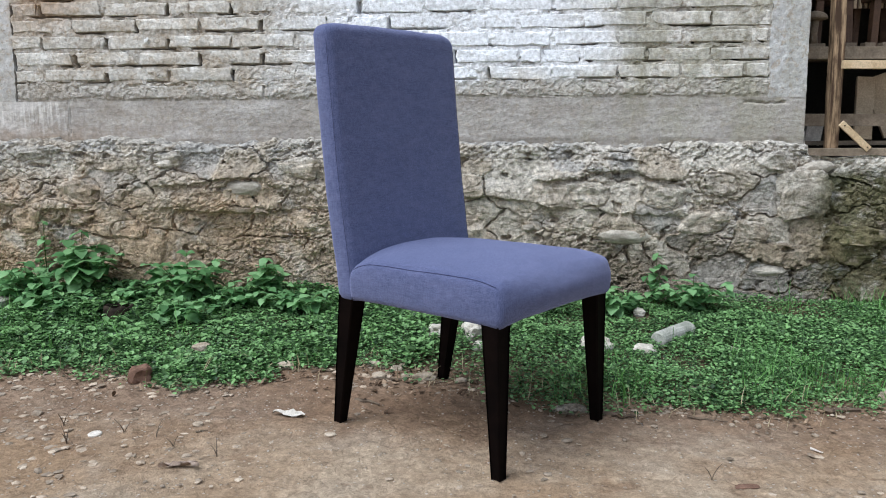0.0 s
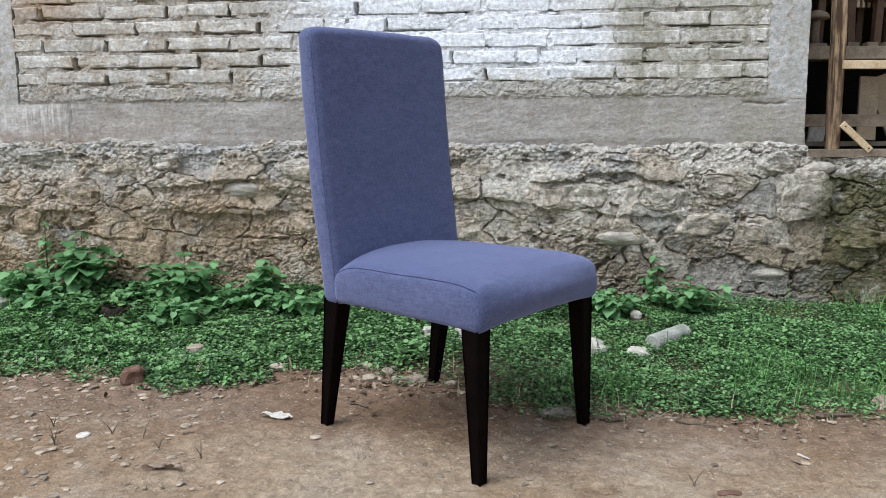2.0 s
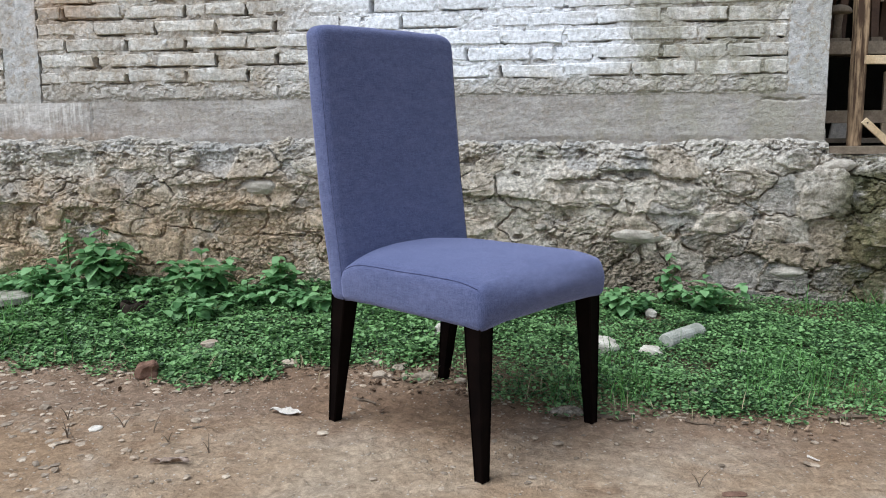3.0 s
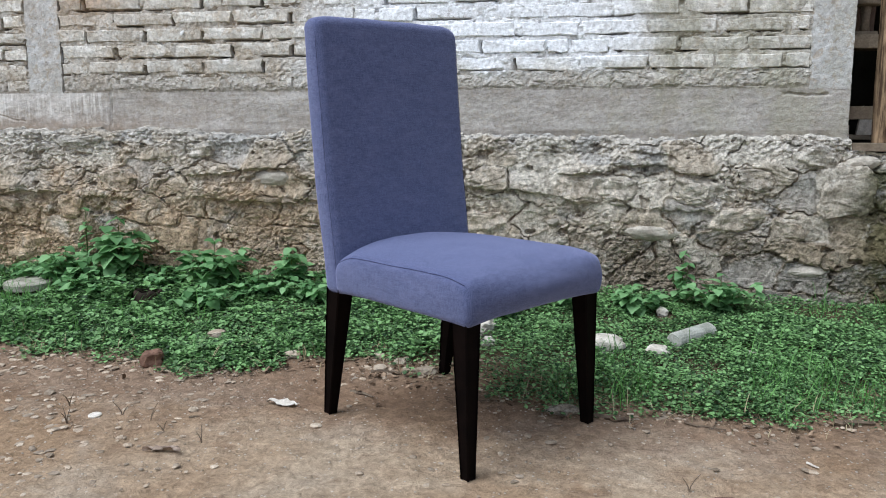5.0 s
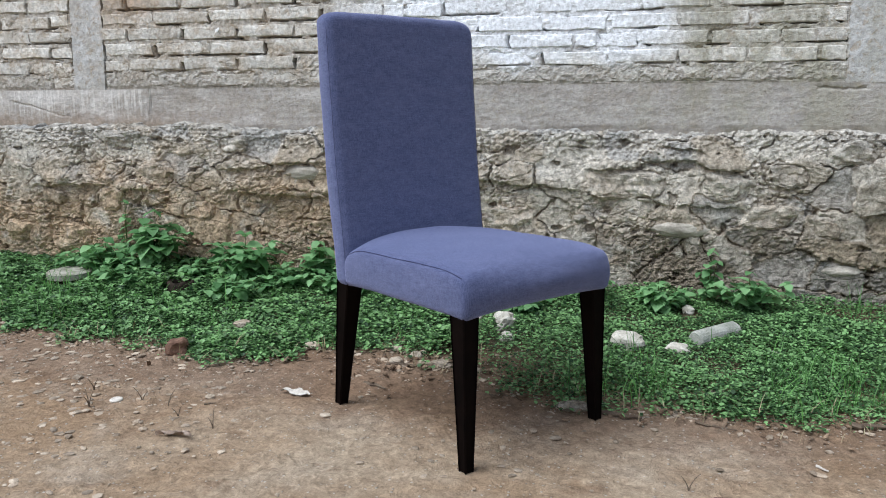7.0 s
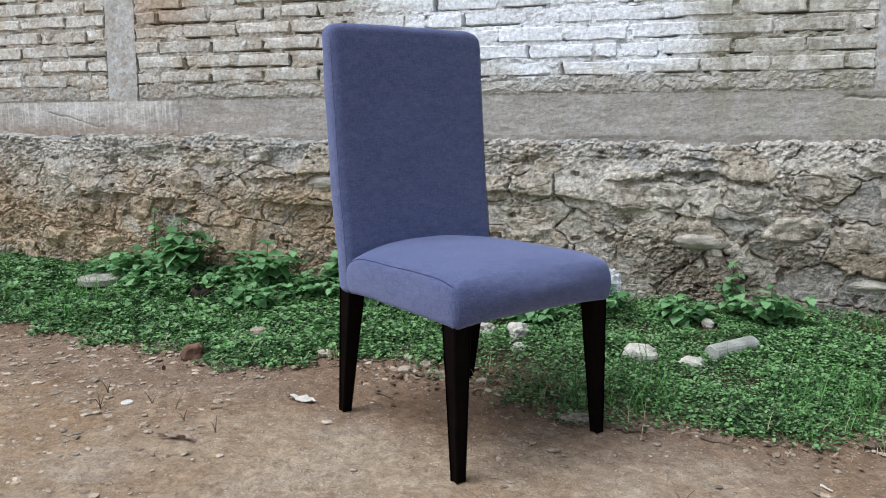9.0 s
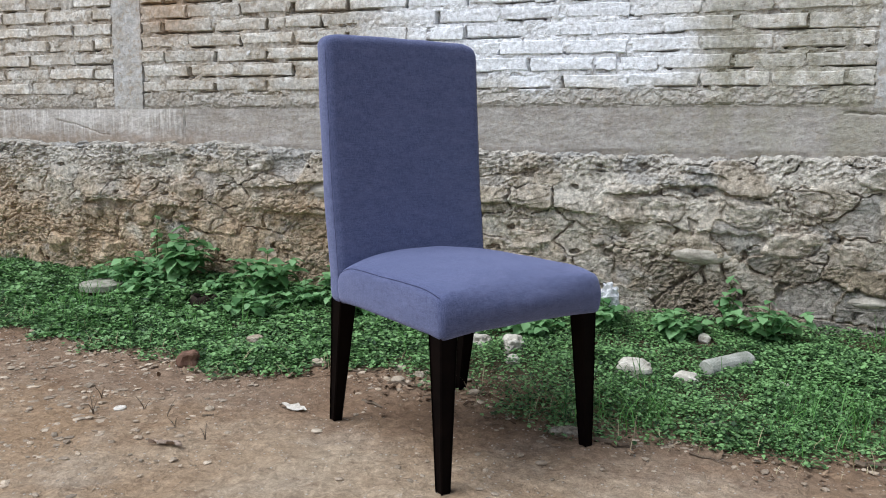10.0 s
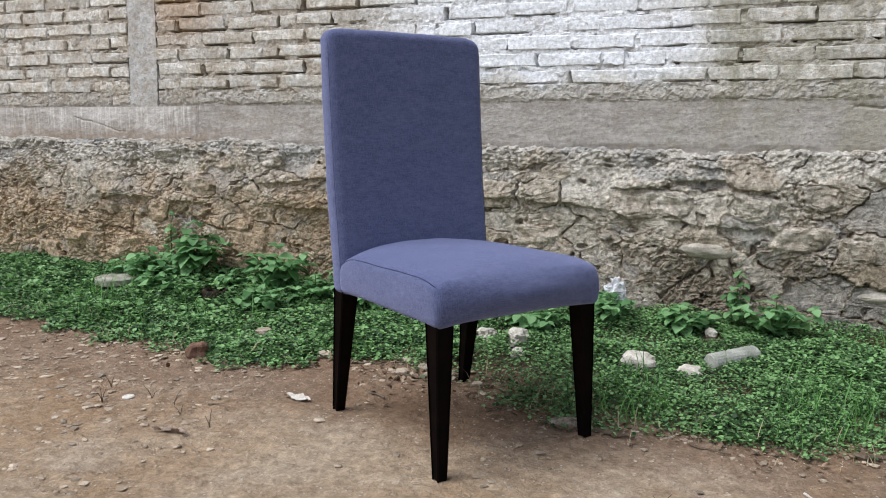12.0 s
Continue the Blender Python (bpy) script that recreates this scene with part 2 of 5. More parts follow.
def earth(name):
    """Trodden earth: pale dusty and reddish damp patches, crumbs, grit and specks."""
    m, nt, b = begin(name, 0.95, 0.2)
    pos = nd(nt, "ShaderNodeNewGeometry").outputs["Position"]
    xyz = nd(nt, "ShaderNodeSeparateXYZ", {0: pos})
    n_big = noise_fac(nt, pos, 1.9, 5.0, 0.6, 0.4)
    n_mid = noise_fac(nt, pos, 8.0, 6.0, 0.7, 0.3)
    n_fine = noise_fac(nt, pos, 130.0, 6.0, 0.75)
    col = mixc(nt, ramp(nt, n_big, 0.34, 0.66), (0.352, 0.240, 0.148), (0.468, 0.364, 0.258))
    dust = ramp(nt, noise_fac(nt, stretch(nt, pos, 3.0, 5.0, 3.0), 1.0, 5.0, 0.6, 0.6), 0.50, 0.68)
    col = mixc(nt, mth(nt, "MULTIPLY", dust, 0.5), col, (0.46, 0.38, 0.295))
    damp = ramp(nt, noise_fac(nt, stretch(nt, pos, 6.0, 11.0, 6.0), 1.0, 4.0, 0.6, 0.5), 0.60, 0.68)
    col = mixc(nt, mth(nt, "MULTIPLY", damp, 0.5), col, (0.205, 0.125, 0.075))
    col = mixc(nt, ramp(nt, n_mid, 0.50, 0.75, 0.0, 0.4), col, (0.27, 0.185, 0.12))
    # red-brown, leaf-strewn humus along the green, with the chair's shade painted in
    humus_and_shade = ramp(nt, mth(nt, "ADD", xyz.outputs[1], mth(nt, "MULTIPLY", mth(nt, "SUBTRACT", n_mid, 0.5), 0.7)), -0.34, 0.16)
    col = mixc(nt, mth(nt, "MULTIPLY", humus_and_shade, 0.72), col, mixc(nt, n_big, (0.145, 0.082, 0.050), (0.225, 0.145, 0.098)))
    # the soil turns darker among the plants
    planted_soil = ramp(nt, mth(nt, "ADD", xyz.outputs[1], mth(nt, "MULTIPLY", n_mid, 0.2)), 0.42, 0.60)
    col = mixc(nt, mth(nt, "MULTIPLY", planted_soil, 0.7), col, (0.075, 0.060, 0.034))
    crumb = noise_fac(nt, pos, 34.0, 6.0, 0.8, 0.5)
    col = mixc(nt, 0.62, col, mixc(nt, ramp(nt, crumb, 0.30, 0.70), (0.45, 0.43, 0.41), (1.4, 1.4, 1.4)), "MULTIPLY")
    grit = nd(nt, "ShaderNodeTexVoronoi", {"Vector": pos, "Scale": 95.0})
    spot = ramp(nt, grit.outputs["Distance"], 0.34, 0.22)
    some = ramp(nt, nd(nt, "ShaderNodeSeparateXYZ", {0: grit.outputs["Color"]}).outputs[0], 0.80, 0.88)
    col = mixc(nt, mth(nt, "MULTIPLY", mth(nt, "MULTIPLY", spot, some), 0.7), col, (0.60, 0.55, 0.48))
    col = mixc(nt, 0.6, col, mixc(nt, ramp(nt, n_fine, 0.28, 0.72), (0.66, 0.65, 0.64), (1.30, 1.30, 1.30)), "MULTIPLY")
    h = mth(nt, "ADD", mth(nt, "ADD", mth(nt, "MULTIPLY", n_fine, 0.6), mth(nt, "ADD", crumb, n_mid)), mth(nt, "MULTIPLY", spot, some))
    finish(nt, b, col, h, 0.010, 0.95)
    return m


def linen(name):
    """Blue-violet woven upholstery with slubs along and across."""
    m, nt, b = begin(name, 0.92, 0.2)
    b.inputs["Sheen Weight"].default_value = 0.48
    b.inputs["Sheen Roughness"].default_value = 0.5
    b.inputs["Sheen Tint"].default_value = (0.62, 0.66, 1.0, 1.0)
    pos = nd(nt, "ShaderNodeTexCoord").outputs["Object"]
    threads = [noise_fac(nt, stretch(nt, pos, *k), 1.0, 3.0, 0.6) for k in ((45, 650, 650), (650, 45, 650), (650, 650, 45))]
    broad = noise_fac(nt, stretch(nt, pos, 14, 14, 46), 1.0, 6.0, 0.75, 0.4)
    weave = mth(nt, "ADD", mth(nt, "ADD", threads[0], threads[1]), threads[2])
    col = mixc(nt, ramp(nt, weave, 1.2, 1.8), (0.042, 0.052, 0.110), (0.093, 0.110, 0.208))
    col = mixc(nt, ramp(nt, broad, 0.40, 0.72, 0.0, 0.45), col, (0.116, 0.126, 0.225))
    fade = noise_fac(nt, pos, 60.0, 5.0, 0.75)
    col = mixc(nt, 0.28, col, mixc(nt, ramp(nt, fade, 0.3, 0.7), (0.68, 0.68, 0.72), (1.3, 1.3, 1.26)), "MULTIPLY")
    finish(nt, b, col, weave, 0.0012, 0.45)
    return m


def foliage(name, dark, light, glow=0.25, per_object=False):
    m, nt, b = begin(name, 0.55, 0.35)
    rnd = nd(nt, "ShaderNodeObjectInfo").outputs["Random"] if per_object else nd(nt, "ShaderNodeNewGeometry").outputs["Random Per Island"]
    pos = nd(nt, "ShaderNodeNewGeometry").outputs["Position"]
    patch = noise_fac(nt, pos, 7.0, 3.0, 0.6)
    f = mth(nt, "ADD", mth(nt, "MULTIPLY", rnd, 0.65), mth(nt, "MULTIPLY", patch, 0.5))
    col = mixc(nt, ramp(nt, f, 0.2, 0.9), dark, light)
    nt.links.new(col, b.inputs["Base Color"])
    b.inputs["Transmission Weight"].default_value = 0.0
    tr = nd(nt, "ShaderNodeBsdfTranslucent", {"Color": col})
    mix = nd(nt, "ShaderNodeMixShader", {0: glow, 1: b.outputs[0], 2: tr.outputs[0]})
    nt.links.new(mix.outputs[0], nt.nodes["Material Output"].inputs["Surface"])
    return m


def grained(name, c1, c2):
    """Split wood with bark left on, grain running upright."""
    m, nt, b = begin(name, 0.85, 0.2)
    pos = nd(nt, "ShaderNodeNewGeometry").outputs["Position"]
    long = noise_fac(nt, stretch(nt, pos, 70.0, 70.0, 3.0), 1.0, 4.0, 0.6, 0.6)
    patch = noise_fac(nt, stretch(nt, pos, 30.0, 30.0, 7.0), 1.0, 5.0, 0.65)
    col = mixc(nt, ramp(nt, mth(nt, "ADD", long, patch), 0.82, 1.22), c1, c2)
    finish(nt, b, col, long, 0.004, 0.8)
    return m


M_BRICK = masonry("brick_limewashed", (0.56, 0.535, 0.485), (0.78, 0.76, 0.71), 1.0, 0.9, 0.12)
M_MORTAR = masonry("mortar_old", (0.38, 0.355, 0.315), (0.60, 0.575, 0.53), 0.85, 1.0)
M_BAND = masonry("concrete_tie_beam", (0.37, 0.345, 0.328), (0.51, 0.485, 0.468), 0.0, 0.7, 0.0, True, 0.4)
M_PILLAR = masonry("plaster_pillar", (0.42, 0.415, 0.40), (0.60, 0.60, 0.59), 0.0, 0.6, 0.0, False, 0.45)
M_RUBBLE = rubble("rubble_plinth")
M_STONE = rubble("plinth_stone", 0.18)
M_COBBLE = plain("smooth_cobble", (0.28, 0.25, 0.205), (0.45, 0.41, 0.345), 16.0, 110.0, 0.85, 0.25, 0.003, 0.5, per_object=0.12)
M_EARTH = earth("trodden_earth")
M_LINEN = linen("blue_violet_linen")
M_SEAM = plain("seam_thread", (0.035, 0.038, 0.085), (0.055, 0.06, 0.12), 30, 600, 0.9, 0.1, local=True)
M_LEG = plain("dark_stained_wood", (0.0022, 0.0014, 0.0014), (0.0050, 0.0028, 0.0024), 20, 200, 0.50, 0.035, 0.0006, 0.3, local=True)
M_COVER = foliage("ground_cover_leaf", (0.013, 0.043, 0.013), (0.240, 0.440, 0.165), 0.24)
M_BLADE = foliage("grass_blade", (0.030, 0.100, 0.022), (0.150, 0.350, 0.085), 0.30)
M_DRY = plain("dry_straw", (0.30, 0.24, 0.14), (0.42, 0.36, 0.23), 30, 300, 0.9)
M_WEED = foliage("weed_leaf", (0.075, 0.195, 0.065), (0.250, 0.455, 0.200), 0.35, True)
M_STEM = plain("weed_stem", (0.08, 0.13, 0.035), (0.13, 0.17, 0.06), 30, 300, 0.7)
M_PEBBLE = plain("pebble", (0.27, 0.205, 0.145), (0.45, 0.37, 0.285), 40, 300, 0.9, 0.2, 0.001, 0.5, per_island=0.38)
M_ROCK = plain("pale_rock", (0.40, 0.365, 0.30), (0.64, 0.60, 0.52), 30, 160, 0.9, 0.2, 0.003, 0.6, per_object=0.15)
M_EARTHSTONE = plain("earthy_stone", (0.30, 0.24, 0.175), (0.50, 0.42, 0.33), 30, 160, 0.9, 0.2, 0.003, 0.6, per_object=0.2)
M_CONC = plain("weathered_concrete", (0.26, 0.27, 0.225), (0.42, 0.42, 0.37), 25, 200, 0.92, 0.2, 0.002, 0.6)
M_LID = plain("mossy_concrete", (0.17, 0.165, 0.12), (0.36, 0.345, 0.285), 22, 120, 0.92, 0.2, 0.002, 0.6)
M_FLAKE = plain("lime_flake", (0.78, 0.78, 0.76), (0.84, 0.84, 0.82), 60, 300, 0.9, 0.2)
M_BAG = plain("white_plastic", (0.46, 0.46, 0.47), (0.68, 0.68, 0.69), 40, 200, 0.45, 0.4)
M_TERRA = plain("terracotta", (0.13, 0.073, 0.05), (0.215, 0.125, 0.088), 40, 200, 0.9, 0.2)
M_TWIG = plain("dead_twig", (0.10, 0.07, 0.05), (0.18, 0.14, 0.10), 40, 200, 0.9, 0.2)
M_LITTER = plain("curled_leaf", (0.24, 0.175, 0.13), (0.40, 0.31, 0.25), 40, 200, 0.9, 0.2)
M_FLAKES = plain("leaf_flakes", (0.10, 0.060, 0.036), (0.30, 0.215, 0.145), 25, 200, 0.9, 0.2, per_island=0.5)
M_DARK = plain("burnt_rim", (0.014, 0.010, 0.007), (0.045, 0.032, 0.022), 40, 200, 0.9, 0.2)
M_WHITE = plain("dirty_plastic", (0.52, 0.47, 0.40), (0.74, 0.69, 0.61), 50, 250, 0.6, 0.4)
M_BARK = grained("bark_post", (0.06, 0.036, 0.022), (0.38, 0.265, 0.16))
M_TIMBER = plain("grey_timber", (0.16, 0.125, 0.09), (0.28, 0.225, 0.165), 14, 140, 0.85, 0.2)
M_FRESH = plain("fresh_timber", (0.50, 0.36, 0.21), (0.62, 0.48, 0.31), 14, 140, 0.8, 0.25)
M_PLY = plain("plywood", (0.40, 0.31, 0.21), (0.52, 0.42, 0.30), 10, 140, 0.8, 0.25)
M_BROWN = plain("dark_brown_wood", (0.05, 0.027, 0.016), (0.10, 0.055, 0.032), 14, 140, 0.6, 0.3)
M_ROOM = plain("dark_room", (0.05, 0.045, 0.04), (0.08, 0.07, 0.06), 3, 60, 0.95, 0.1)


# ---- mesh helpers ----
def hash01(ix, iy, seed):
    h = (ix.astype(np.int64) * 374761393 + iy.astype(np.int64) * 668265263 + seed * 974634777) & 0x7FFFFFFF
    h = ((h ^ (h >> 13)) * 1274126177) & 0x7FFFFFFF
    return ((h ^ (h >> 16)) & 0xFFFFF) / float(0xFFFFF)


def vnoise(x, y, seed=0):
    ix, iy = np.floor(x), np.floor(y)
    fx, fy = x - ix, y - iy
    fx, fy = fx * fx * (3 - 2 * fx), fy * fy * (3 - 2 * fy)
    a, b = hash01(ix, iy, seed), hash01(ix + 1, iy, seed)
    c, d = hash01(ix, iy + 1, seed), hash01(ix + 1, iy + 1, seed)
    return (a + (b - a) * fx) * (1 - fy) + (c + (d - c) * fx) * fy


def fbm(x, y, seed=0, octaves=4, gain=0.5):
    s, amp, tot = 0.0, 1.0, 0.0
    for o in range(octaves):
        s = s + amp * vnoise(x * 2 ** o, y * 2 ** o, seed + o * 17)
        tot += amp
        amp *= gain
    return s / tot - 0.5


def cells(x, y, seed=0):
    """Distance to the nearest and second cell centre, the nearest's random number and its offset."""
    ix, iy = np.floor(x), np.floor(y)
    f1, f2 = np.full(x.shape, 9.0), np.full(x.shape, 9.0)
    rnd, dx, dy = np.zeros(x.shape), np.zeros(x.shape), np.zeros(x.shape)
    for i in (-1, 0, 1):
        for j in (-1, 0, 1):
            cx, cy = ix + i, iy + j
            px, py = cx + 0.1 + 0.8 * hash01(cx, cy, seed), cy + 0.1 + 0.8 * hash01(cx, cy, seed + 5)
            d = np.hypot(px - x, py - y)
            near = d < f1
            f2 = np.where(near, f1, np.minimum(f2, d))
            rnd = np.where(near, hash01(cx, cy, seed + 9), rnd)
            dx, dy = np.where(near, x - px, dx), np.where(near, y - py, dy)
            f1 = np.where(near, d, f1)
    return f1, f2, rnd, dx, dy


def step01(v, a, b):
    u = np.clip((v - a) / (b - a), 0, 1)
    return u * u * (3 - 2 * u)


def mesh_of(name, verts, faces, material, smooth=False):
    me = bpy.data.meshes.new(name)
    me.from_pydata(verts, [], faces)
    me.materials.append(material)
    if smooth:
        me.shade_smooth()
    me.update()
    return me


def grid_faces(nx, ny, flip=False):
    i = np.arange((nx - 1) * (ny - 1))
    a = (i // (nx - 1)) * nx + i % (nx - 1)
    q = np.stack([a, a + 1, a + nx + 1, a + nx], 1)
    return q[:, ::-1] if flip else q


def from_bm(name, bm, material, smooth=False):
    me = bpy.data.meshes.new(name)
    bm.normal_update()
    bm.to_mesh(me)
    bm.free()
    me.materials.append(material)
    if smooth:
        me.shade_smooth()
    return me


def part(name, data, material, parent, label="", smooth=False):
    """Links a bmesh, or a ready mesh, as one mesh object under a thing or a part."""
    me = from_bm(name, data, material, smooth) if isinstance(data, bmesh.types.BMesh) else data
    ob = new(name, me)
    ob.parent = parent
    return tagged(ob, label)


def thing(name, m, label, category, group="", kind=""):
    ob = new(name)
    ob.empty_display_size = 0.05
    ob.matrix_world = m
    return tagged(ob, label, category, group, kind)


def relief(xs, zs, yfun, back):
    """A wall face looking to -y with its returns: verts and faces."""
    X, Z = np.meshgrid(xs, zs)
    Y = yfun(X, Z)
    nx, nz = len(xs), len(zs)
    v = np.stack([X.ravel(), Y.ravel(), Z.ravel()], 1)
    f = [tuple(q) for q in grid_faces(nx, nz).tolist()]
    rim = [i for i in range(nx)] + [r * nx + nx - 1 for r in range(1, nz)] + [(nz - 1) * nx + i for i in range(nx - 2, -1, -1)] + [r * nx for r in range(nz - 2, 0, -1)]
    base = len(v)
    vb = v[rim].copy()
    vb[:, 1] = back
    v = np.concatenate([v, vb])
    k = len(rim)
    f += [(rim[(i + 1) % k], rim[i], base + i, base + (i + 1) % k) for i in range(k)]
    f.append(tuple(base + i for i in range(k)))
    return v, f


def box_bm(x0, x1, y0, y1, z0, z1, bevel=0.0):
    bm = bmesh.new()
    bmesh.ops.create_cube(bm, size=1.0)
    for v in bm.verts:
        v.co = Vector((x0 + (v.co.x + 0.5) * (x1 - x0), y0 + (v.co.y + 0.5) * (y1 - y0), z0 + (v.co.z + 0.5) * (z1 - z0)))
    if bevel:
        bmesh.ops.bevel(bm, geom=bm.edges[:], offset=bevel, segments=2, affect="EDGES", profile=0.7)
    return bm


def beam_bm(a, b, w, h, bevel=0.002, wobble=0.0, seed=0, cuts=0):
    """A squared timber from a to b."""
    a, b = Vector(a), Vector(b)
    bm = box_bm(0, (b - a).length, -w / 2, w / 2, -h / 2, h / 2, bevel)
    if cuts:
        long = [e for e in bm.edges if abs(e.verts[0].co.x - e.verts[1].co.x) > 0.5 * (b - a).length]
        bmesh.ops.subdivide_edges(bm, edges=long, cuts=cuts, use_grid_fill=True)
    if wobble:
        for v in bm.verts:
            n = noise.noise_vector(v.co * 9 + Vector((seed * 3.1, 0, 0)))
            v.co += Vector((0, n.y, n.z)) * wobble
    m = Matrix.Translation(a) @ (b - a).to_track_quat("X", "Z").to_matrix().to_4x4()
    bm.transform(m)
    return bm


def lump_bm(rx, ry, rz, seed, sub=3, rough=0.18, block=0.75):
    """An irregular, blocky stone about the origin."""
    bm = bmesh.new()
    bmesh.ops.create_icosphere(bm, subdivisions=sub, radius=1.0)
    off = Vector((seed * 7.3, seed * 1.9, seed * 4.1))
    for v in bm.verts:
        p = Vector([math.copysign(abs(c) ** block, c) for c in v.co])
        n = noise.fractal(p * 0.9 + off, 0.8, 2.0, 4) * rough * 2
        p *= 1 + n
        v.co = Vector((p.x * rx, p.y * ry, p.z * rz))
    return bm


def tube_bm(points, radii, sides=6):
    """A round stem along points."""
    bm = bmesh.new()
    rings = []
    for i, p in enumerate(points):
        a, b = Vector(points[max(i - 1, 0)]), Vector(points[min(i + 1, len(points) - 1)])
        q = (b - a).to_track_quat("Z", "Y")
        rings.append([bm.verts.new(Vector(p) + q @ Vector((radii[i] * math.cos(2 * math.pi * k / sides), radii[i] * math.sin(2 * math.pi * k / sides), 0))) for k in range(sides)])
    for r, s in zip(rings, rings[1:]):
        for k in range(sides):
            bm.faces.new((r[k], r[(k + 1) % sides], s[(k + 1) % sides], s[k]))
    bm.faces.new(rings[0][::-1])
    bm.faces.new(rings[-1])
    return bm


def rounded_box(lo, hi, r, counts, shape):
    """A box with soft edges; shape moves each vertex."""
    lo, hi = np.array(lo, float), np.array(hi, float)
    axes = []
    for k in range(3):
        rim = r * (1 - np.cos(np.linspace(0, math.pi / 2, 6)))
        mid = np.linspace(lo[k] + r, hi[k] - r, counts[k])
        axes.append(np.concatenate([lo[k] + rim[:-1], mid, (hi[k] - rim[:-1])[::-1]]))
    verts, faces, index = [], [], {}

    def vert(p):
        key = tuple(np.round(p, 6))
        if key not in index:
            inner = np.clip(p, lo + r, hi - r)
            d = p - inner
            n = np.linalg.norm(d)
            index[key] = len(verts)
            verts.append(shape(*(inner + d / n * r if n > 1e-9 else p)))
        return index[key]

    for k in range(3):
        i, j = (k + 1) % 3, (k + 2) % 3
        for end, flip in ((lo[k], True), (hi[k], False)):
            grid = []
            for a in axes[i]:
                row = []
                for c in axes[j]:
                    p = np.zeros(3)
                    p[k], p[i], p[j] = end, a, c
                    row.append(vert(p))
                grid.append(row)
            for a in range(len(grid) - 1):
                for c in range(len(grid[0]) - 1):
                    q = (grid[a][c], grid[a + 1][c], grid[a + 1][c + 1], grid[a][c + 1])
                    faces.append(q[::-1] if flip else q)
    return verts, faces


def ground_z(x, y):
    """The yard: level where it is trodden, rising a little towards the wall."""
    s = np.clip((y - 0.05) / 1.1, 0, 1) ** 1.3
    return s * (0.10 - 0.02 * np.tanh(x))


def gz(x, y):
    return float(ground_z(np.array(float(x)), np.array(float(y))))


# ---- ground ----
def edge_y(x):
    """Where the green begins."""
    return np.interp(x, [-3.2, -1.67, -1.28, -0.92, -0.69, -0.5, -0.36, -0.22, 0.0, 0.28, 0.44, 0.58, 0.73, 0.9, 0.99, 1.1, 1.25, 1.6, 3.0],
                     [0.55, 0.43, 0.35, 0.29, 0.29, 0.22, 0.25, 0.36, 0.38, 0.31, 0.17, 0.09, 0.10, 0.16, 0.10, 0.09, 0.12, 0.16, 0.2])


def build_ground():
    xs = np.concatenate([[-400, -120, -40, -15, -7, -4.5], np.arange(-3.0, 2.4, 0.008), [4.5, 7, 15, 40, 120, 400]])
    ys = np.concatenate([[-400, -120, -40, -15, -6, -3, -2], np.arange(-1.2, 1.32, 0.008), [2, 4, 8, 15, 40, 120, 400]])
    X, Y = np.meshgrid(xs, ys)
    near = step01(X, -4.5, -3.2) * step01(-X, -4.5, -2.6) * step01(Y, -3, -1.2) * step01(-Y, -3, -1.3)
    Z = ground_z(X, Y)
    bare = 1 - step01(Y - edge_y(X), -0.05, 0.15)
    Z = Z + near * (0.010 * fbm(X * 5, Y * 5, 3, 4) + 0.009 * fbm(X * 20, Y * 20, 8, 4) * (0.4 + bare) + 0.006 * fbm(X * 55, Y * 55, 9, 2) * bare)
    clod = cells(X * 38, Y * 38, 4)
    Z = Z + near * bare * 0.016 * np.clip(0.42 - clod[0], 0, 1) * (clod[2] > 0.5) * step01(fbm(X * 3, Y * 3, 12, 3), -0.1, 0.15)
    feet = [(0.0, 0.0), (0.41, -0.325), (0.66, 0.035), (0.25, 0.34)]
    for fx, fy in feet:
        k = np.exp(-((X - fx) ** 2 + (Y - fy) ** 2) / 0.004)
        Z = Z * (1 - k) + k * (0.6 * fx + 0.8 * fy) * 0.0244
    v = np.stack([X.ravel(), Y.ravel(), Z.ravel()], 1)
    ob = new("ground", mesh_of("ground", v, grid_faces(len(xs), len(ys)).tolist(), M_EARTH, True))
    tagged(ob, "bare trodden brown earth with grit and small clods", "ground", kind="structure")


build_ground()

# ---- the old wall ----
BAND_LO, BAND_HI, FACE = 0.70, 0.885, 1.235
PILLAR_L, PILLAR_R = (-1.755, -1.595), (1.446, 1.590)
COURSE, FIRST = 0.0660, 0.921
LEFT_END, RIGHT_END, OPEN_END = -4.2, 4.2, 2.95


